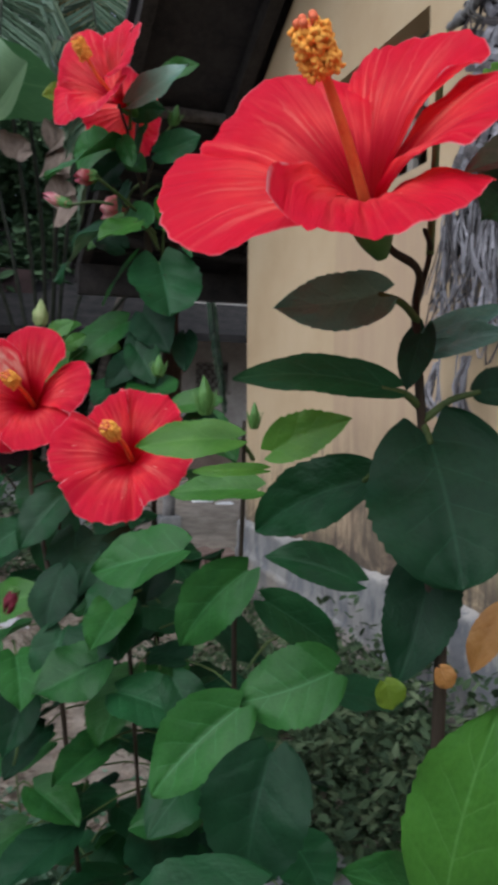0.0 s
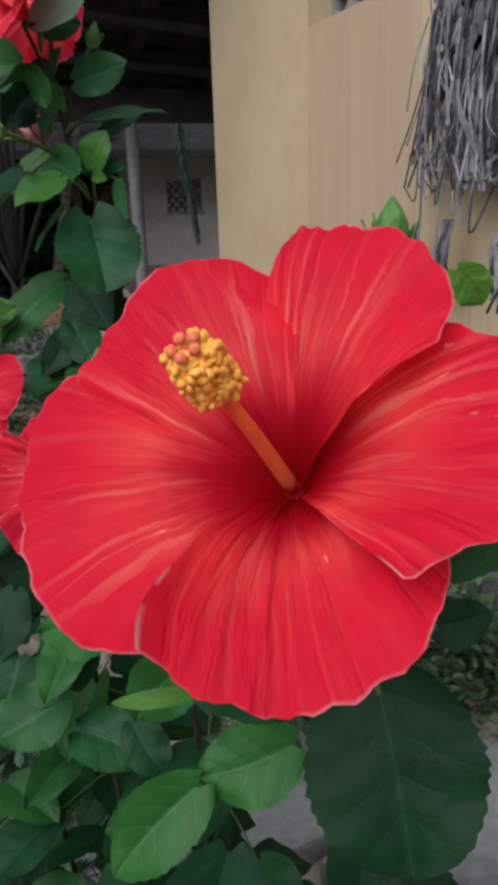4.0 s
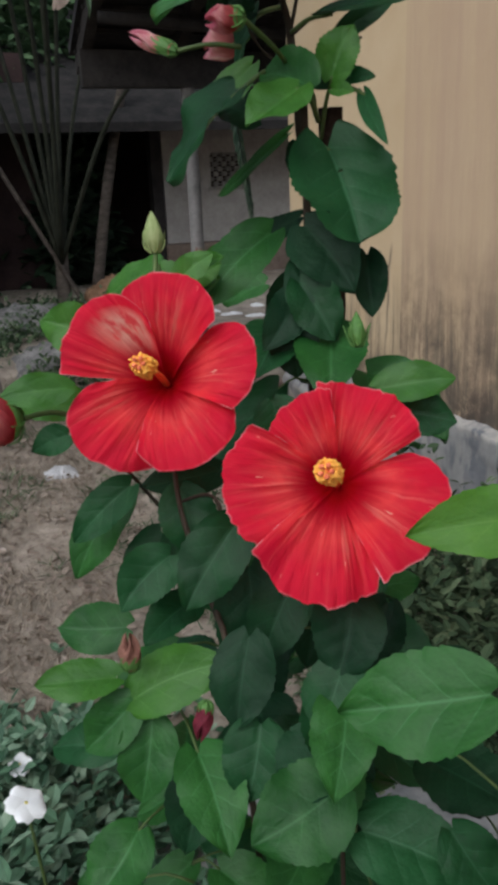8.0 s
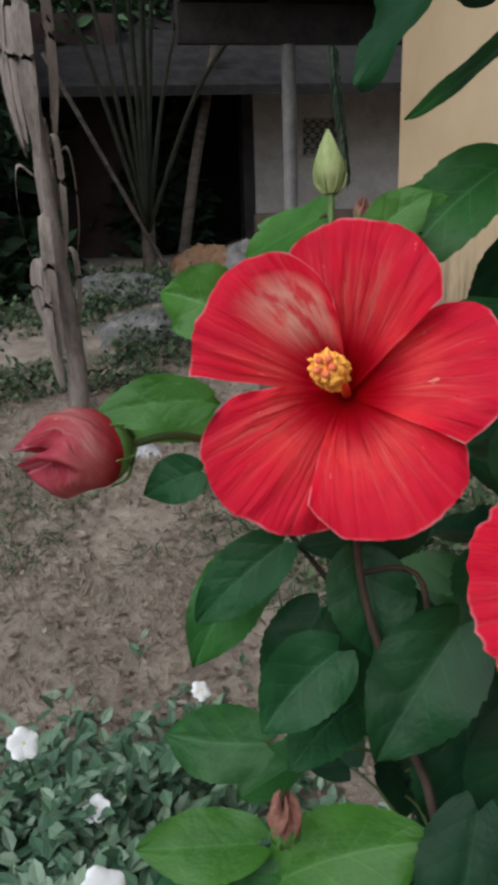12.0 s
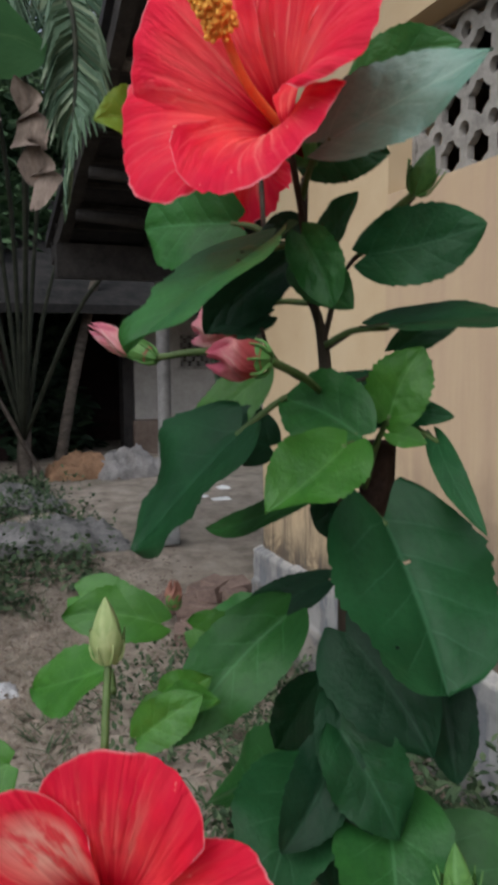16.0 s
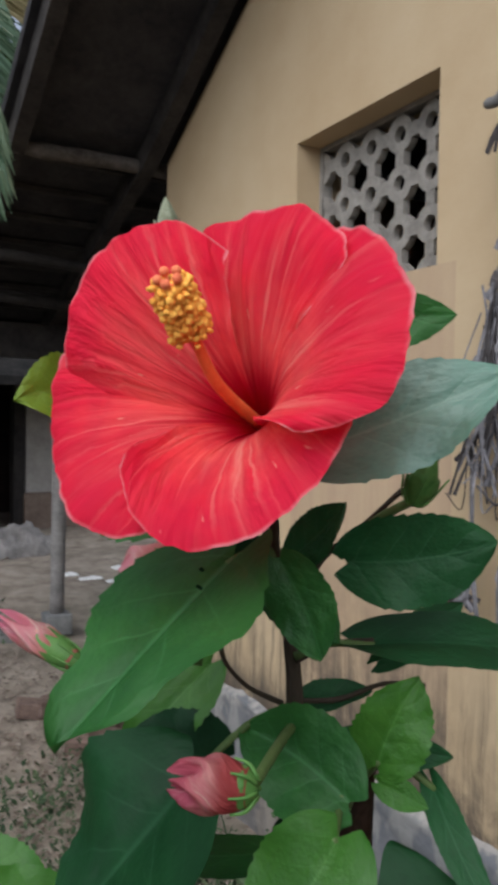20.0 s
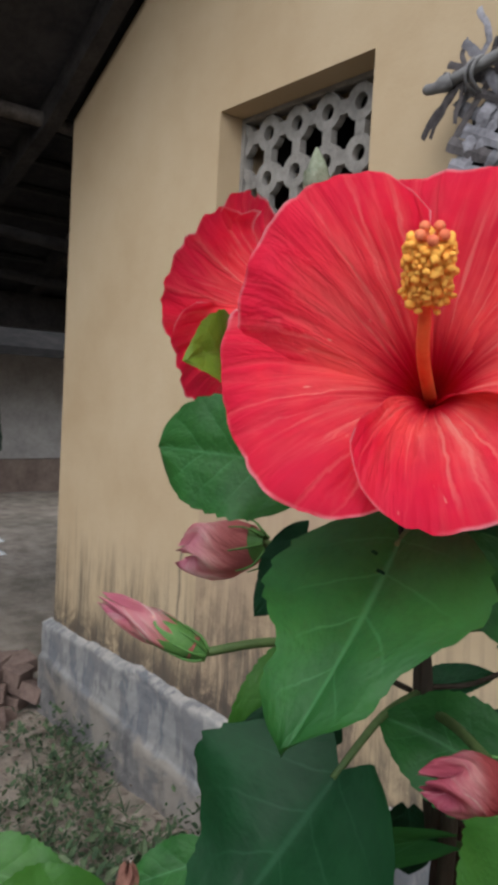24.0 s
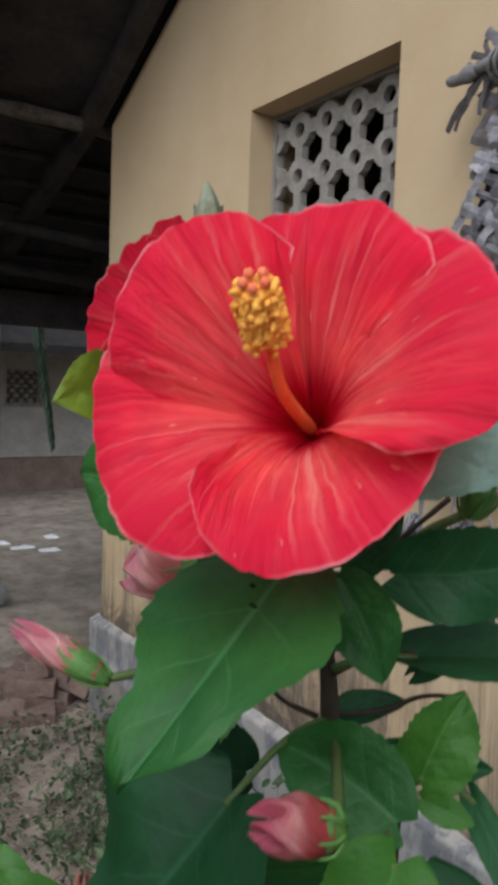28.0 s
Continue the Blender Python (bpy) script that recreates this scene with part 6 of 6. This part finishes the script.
def banana():
    b = thing("banana_plant", "banana plant with a dry trunk and hanging dead leaves", "banana plant", (-0.05, 4.0, 0.0))
    part("trunk", tube(bmesh.new(), [(0.03, 0, -0.05), (0.04, 0, 0.35), (0.0, 0, 0.9), (-0.02, 0, 1.75)], 0.045, 0.03, 14, 10, 0.2), DEADLEAF, b, "brown fibrous trunk")
    rnd = random.Random(3)
    for i in range(16):
        a = rnd.uniform(0, 6.28)
        d = V(math.cos(a), math.sin(a), 0)
        z = rnd.uniform(0.6, 1.75)
        ln = rnd.uniform(0.25, 0.6)
        blade(b, "dead_leaf", [d * 0.04 + V(0, 0, z), d * 0.11 + V(0, 0, z + 0.04), d * 0.12 + V(0, 0, z - ln * 0.5), d * 0.08 + V(0, 0, max(0.1, z - ln))], rnd.uniform(0.025, 0.075), DEADLEAF, 0.5)
    part("leaf_stalk", tube(bmesh.new(), [(-0.02, 0, 1.7), (-0.04, -0.03, 2.0), (-0.16, -0.06, 2.36)], 0.02, 0.012, 8, 6), STALK, b, "pale green leaf stalk")
    blade(b, "leaf", [(-0.22, -0.06, 2.32), (-0.05, -0.10, 2.46), (0.2, -0.12, 2.52), (0.58, -0.12, 2.44)], 0.44, BANANA, 0.2, "broad green banana leaf", 1.1)
    for line, w in (([(-0.02, 0, 1.7), (0.06, 0.1, 2.1), (0.05, 0.3, 2.7), (-0.2, 0.5, 2.9)], 0.36), ([(-0.03, 0, 1.7), (-0.12, 0, 2.1), (-0.25, 0, 2.6), (-0.6, -0.05, 2.8), (-0.95, -0.1, 2.4)], 0.4), ([(-0.02, 0, 1.7), (0.0, 0.1, 2.2), (0.05, 0.3, 2.7), (0.1, 0.7, 2.8)], 0.4)):
        part("leaf_stalk", tube(bmesh.new(), line[:3], 0.02, 0.012, 8, 6), STALK, b, "pale green leaf stalk")
        blade(b, "leaf", line[1:], w, BANANA, 0.5, "broad green banana leaf")
    pale = leaf_material("banana_leaf_underside", (0.13, 0.24, 0.11), (0.26, 0.40, 0.22), (0.42, 0.54, 0.34), 0.3)
    a, b1, c, d = V(0.039, -0.241, 2.317), V(0.239, -0.303, 2.282), V(0.345, -0.328, 2.497), V(0.145, -0.262, 2.599)

    def lobe(u, v):
        p = a.lerp(b1, u).lerp(d.lerp(c, u), v)
        return tuple(p + V(-0.02, -0.10, 0.02) * math.sin(math.pi * u) * (1 - 0.4 * v) + V(0, 0, 0.012) * math.sin(9 * u + 4 * v))

    part("folded_leaf", sheet(bmesh.new(), 16, 16, lobe), pale, b, "pale green folded banana leaf")
    blade(b, "leaf_fold", [(0.035, -0.283, 2.286), (0.148, -0.318, 2.252), (0.245, -0.347, 2.279), (0.342, -0.369, 2.480)], 0.07, pale, 0.1, "pale turned-over edge of the leaf", 1.2)
    for line, w in (([(0.432, -0.184, 2.303), (0.503, -0.209, 2.215), (0.478, -0.207, 2.054), (0.542, -0.231, 1.961), (0.483, -0.219, 1.800)], 0.16), ([(0.207, -0.191, 2.224), (0.267, -0.211, 2.196), (0.342, -0.235, 2.162), (0.308, -0.227, 2.088)], 0.11)):
        blade(b, "withered_leaf", line, w * 1.1, WITHERED, 0.5, "curled brown withered leaf", 0.9)


banana()


def frond(parent, line, length, material, seed, hang=0.8, count=105):
    """A palm frond: a rib with leaflets on both sides, hanging."""
    rnd = random.Random(seed)
    pts = spline(line, 16)
    part("rib", tube(bmesh.new(), line, 0.022, 0.004, 6, 8), FROND_RIB, parent)
    verts, faces = [], []
    for i in range(count):
        k = (0.48 + 0.51 * i / count) * (len(pts) - 1)
        j = min(int(k), len(pts) - 2)
        c = pts[j].lerp(pts[j + 1], k - j)
        way = (pts[j + 1] - pts[j]).normalized()
        side = way.cross(V(0, 0, 1))
        side = side.normalized() if side.length > 1e-3 else V(1, 0, 0)
        for sg in (-1, 1):
            ln = length * (0.55 + 0.45 * math.sin(math.pi * i / count)) * rnd.uniform(0.85, 1.1)
            out = (side * sg * rnd.uniform(0.5, 0.8) + way * 0.55 + V(0, 0, 0.15)).normalized()
            down = V(0, 0, -1)
            a, m, e = c, c + out * ln * 0.4 + down * hang * ln * 0.12, c + out * ln * 0.62 + down * hang * ln * 0.62
            across = (e - a).cross(V(rnd.uniform(-1, 1), rnd.uniform(-1, 1), 0.3)).normalized() * 0.011
            n0 = len(verts)
            verts += [tuple(q) for q in (a - across * 0.4, a + across * 0.4, m + across, m - across, e)]
            faces += [(n0, n0 + 1, n0 + 2, n0 + 3), (n0 + 3, n0 + 2, n0 + 4)]
    me = bpy.data.meshes.new("frond_blade")
    me.from_pydata(verts, [], faces)
    me.materials.append(material)
    ob = new("frond_blade", me)
    ob.parent = parent
    tagged(ob, kind="stuff")


def palm(place, trunk, fronds, label):
    p = thing("coconut_palm", label, "palm", place)
    r = 0.16 if trunk[-1][2] > 2 else 0.07
    part("trunk", tube(bmesh.new(), trunk, r, r * 0.75, 14, 8, 0.1), TRUNK, p)
    for i, (line, ln, dry) in enumerate(fronds):
        frond(p, line, ln, PALM_DRY if dry else PALM, int(place[0] * 100) + i * 7 + 3)


palm((0.75, 7.2, 0.15), [(0, 0, -0.2), (0.0, 0.05, 0.2), (0.02, 0.1, 0.5)], (
    ([(0.0, 0.0, 0.4), (-0.05, -1.2, 2.4), (-0.22, -2.7, 2.74), (-0.31, -3.75, 2.36), (-0.27, -4.08, 2.16), (-0.27, -4.15, 1.9), (-0.31, -4.15, 1.55)], 0.20, False),
    ([(0.0, 0.0, 0.4), (0.02, -0.4, 2.0), (-0.05, -1.2, 3.4), (-0.1, -1.9, 3.7), (0.0, -2.4, 3.3), (0.05, -2.6, 2.7)], 0.75, False),
    ([(0.0, 0.0, 0.4), (-0.15, -0.2, 2.0), (-0.4, -0.9, 3.4), (-0.6, -1.8, 3.8), (-0.7, -2.3, 3.4)], 0.85, False),
    ([(0.0, 0.0, 0.4), (0.12, -0.2, 2.0), (0.2, -0.9, 3.5), (0.15, -1.7, 3.9), (0.2, -2.2, 3.4)], 0.85, True),
    ([(0.0, 0.0, 0.4), (-0.4, -0.1, 1.8), (-0.9, -0.6, 3.0), (-1.4, -1.2, 3.2), (-1.7, -1.5, 2.6)], 0.8, False),
    ([(0.0, 0.0, 0.4), (-0.25, 0.1, 1.9), (-0.5, 0.2, 3.2), (-0.7, 0.0, 4.0), (-0.9, -0.4, 3.8)], 0.8, False),
    ([(0.0, 0.0, 0.4), (0.25, 0.1, 1.6), (0.6, 0.1, 2.6), (0.9, 0.0, 2.9)], 0.6, False),
    ([(0.0, 0.0, 0.4), (0.4, -0.7, 1.5), (0.85, -1.25, 1.95), (1.05, -1.45, 1.75), (1.12, -1.52, 1.25), (1.18, -1.57, 0.75)], 0.16, False),
    ([(0.0, 0.0, 0.4), (-0.1, -0.6, 2.2), (-0.35, -1.6, 3.2), (-0.5, -2.6, 3.1), (-0.55, -3.0, 2.5)], 0.8, False),
), "young coconut palm with long drooping green fronds")
palm((-2.4, 8.6, 0.2), [(0, 0, -0.2), (0.05, 0.1, 2), (0.0, 0.3, 5.5)], (
    ([(0.0, 0.2, 4.2), (0.1, -1.2, 4.5), (0.45, -2.0, 4.0), (0.55, -2.3, 3.2)], 0.9, False),
    ([(0.0, 0.2, 4.5), (-0.6, -1.2, 4.8), (-0.9, -2.2, 4.2), (-1.0, -2.6, 3.2)], 0.9, False),
    ([(0.0, 0.2, 4.6), (0.5, -0.6, 4.9), (0.95, -1.3, 4.5), (1.1, -1.6, 3.6)], 0.8, True),
    ([(0.0, 0.2, 4.4), (-1.2, -0.6, 4.6), (-2.2, -1.0, 3.8), (-2.6, -1.1, 2.8)], 0.9, False),
    ([(0.0, 0.2, 4.8), (0.2, -0.8, 5.6), (0.3, -2.2, 5.6), (0.35, -3.0, 4.6)], 0.9, False),
), "coconut palm with long drooping green fronds")

for line, r in (([(1.12, 7.9, 0.1), (1.35, 7.95, 1.2), (1.72, 8.0, 2.6)], 0.055), ([(0.95, 7.2, 0.1), (0.5, 7.2, 1.0), (0.05, 7.2, 1.9)], 0.022), ([(0.1, 7.6, 0.1), (0.0, 7.6, 1.3), (-0.2, 7.6, 2.6)], 0.03)):
    t0 = tagged(part("bare_stalk", tube(bmesh.new(), line, r, r * 0.8, 10, 10, 0.12), TRUNK), "bare leaning grey-brown stalk in the shade of the palms", "stalk", "bare stalks")


def tree(place, tall, spread, seed, count=5200, material=None):
    rnd = random.Random(seed)
    t = thing("tree", "dense dark green tree behind the yard", "tree", place, "background trees")
    part("trunk", tube(bmesh.new(), [(0, 0, -0.2), (0.1, 0, tall * 0.3), (0, 0.1, tall * 0.6)], 0.16, 0.06, 10, 6, 0.15), TRUNK, t)
    cores = []
    for i in range(16):
        a, h = rnd.uniform(0, 6.28), rnd.uniform(0.08, 0.98)
        r = spread * (0.35 + 0.6 * math.sin(math.pi * min(1, 0.25 + h * 0.7)))
        c = V(r * 0.75 * math.cos(a), r * 0.75 * math.sin(a), tall * h)
        cores.append((c, spread * rnd.uniform(0.3, 0.55)))
        if i < 8:
            part("limb", tube(bmesh.new(), [(0, 0, c.z * 0.6), c * 0.5 + V(0, 0, c.z * 0.35), c], 0.05, 0.012, 6, 4), TRUNK, t)
    verts, faces = [], []
    for _ in range(count):
        c, r = cores[rnd.randrange(len(cores))]
        d = V(rnd.gauss(0, 1), rnd.gauss(0, 1), rnd.gauss(0, 1)).normalized() * r * rnd.random() ** 0.4
        m = Matrix.Translation(c + d) @ Euler((rnd.uniform(-0.9, 0.9), rnd.uniform(-0.9, 0.9), rnd.uniform(0, 6.28))).to_matrix().to_4x4()
        s = rnd.uniform(0.10, 0.24)
        n0 = len(verts)
        verts += [tuple(m @ (V(*q) * s)) for q in LEAFLET]
        faces += [tuple(n0 + k for k in q) for q in LOOPS[6]]
    me = bpy.data.meshes.new("crown")
    me.from_pydata(verts, [], faces)
    me.materials.append(material or CROWN)
    ob = new("crown", me)
    ob.parent = t
    tagged(ob, kind="stuff")


for i, (x, y, tall, spread) in enumerate(((-1.0, 8.6, 3.2, 1.0), (0.2, 10.2, 5.0, 1.5), (-2.6, 9.0, 4.5, 1.5), (-0.6, 12.5, 7.0, 2.2), (1.2, 13.0, 7.5, 2.2), (-4.5, 10.0, 6.5, 2.2), (-1.5, 6.6, 1.5, 0.7), (-0.45, 6.5, 1.1, 0.5), (-3.6, 6.5, 4.0, 1.3), (3.2, 13.5, 7.5, 2.2), (-7, 7, 7, 2.4), (0.9, 9.3, 1.6, 0.8), (-0.35, 9.4, 3.6, 1.1), (-0.9, 7.6, 2.6, 0.8))):
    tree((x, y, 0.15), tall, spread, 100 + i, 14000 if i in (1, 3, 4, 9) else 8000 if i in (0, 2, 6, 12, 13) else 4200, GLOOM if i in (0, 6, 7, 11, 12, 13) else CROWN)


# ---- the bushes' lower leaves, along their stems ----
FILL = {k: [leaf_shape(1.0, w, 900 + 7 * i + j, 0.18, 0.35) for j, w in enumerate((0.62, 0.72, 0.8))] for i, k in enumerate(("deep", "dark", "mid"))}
for k, shapes in FILL.items():
    done = []
    for bm in shapes:
        me = bpy.data.meshes.new("leaf")
        bm.to_mesh(me)
        bm.free()
        me.polygons.foreach_set("use_smooth", [True] * len(me.polygons))
        me.materials.append(LEAF[k])
        done.append(me)
    FILL[k] = done


# mostly dark tones: the shade low in the bush is painted in
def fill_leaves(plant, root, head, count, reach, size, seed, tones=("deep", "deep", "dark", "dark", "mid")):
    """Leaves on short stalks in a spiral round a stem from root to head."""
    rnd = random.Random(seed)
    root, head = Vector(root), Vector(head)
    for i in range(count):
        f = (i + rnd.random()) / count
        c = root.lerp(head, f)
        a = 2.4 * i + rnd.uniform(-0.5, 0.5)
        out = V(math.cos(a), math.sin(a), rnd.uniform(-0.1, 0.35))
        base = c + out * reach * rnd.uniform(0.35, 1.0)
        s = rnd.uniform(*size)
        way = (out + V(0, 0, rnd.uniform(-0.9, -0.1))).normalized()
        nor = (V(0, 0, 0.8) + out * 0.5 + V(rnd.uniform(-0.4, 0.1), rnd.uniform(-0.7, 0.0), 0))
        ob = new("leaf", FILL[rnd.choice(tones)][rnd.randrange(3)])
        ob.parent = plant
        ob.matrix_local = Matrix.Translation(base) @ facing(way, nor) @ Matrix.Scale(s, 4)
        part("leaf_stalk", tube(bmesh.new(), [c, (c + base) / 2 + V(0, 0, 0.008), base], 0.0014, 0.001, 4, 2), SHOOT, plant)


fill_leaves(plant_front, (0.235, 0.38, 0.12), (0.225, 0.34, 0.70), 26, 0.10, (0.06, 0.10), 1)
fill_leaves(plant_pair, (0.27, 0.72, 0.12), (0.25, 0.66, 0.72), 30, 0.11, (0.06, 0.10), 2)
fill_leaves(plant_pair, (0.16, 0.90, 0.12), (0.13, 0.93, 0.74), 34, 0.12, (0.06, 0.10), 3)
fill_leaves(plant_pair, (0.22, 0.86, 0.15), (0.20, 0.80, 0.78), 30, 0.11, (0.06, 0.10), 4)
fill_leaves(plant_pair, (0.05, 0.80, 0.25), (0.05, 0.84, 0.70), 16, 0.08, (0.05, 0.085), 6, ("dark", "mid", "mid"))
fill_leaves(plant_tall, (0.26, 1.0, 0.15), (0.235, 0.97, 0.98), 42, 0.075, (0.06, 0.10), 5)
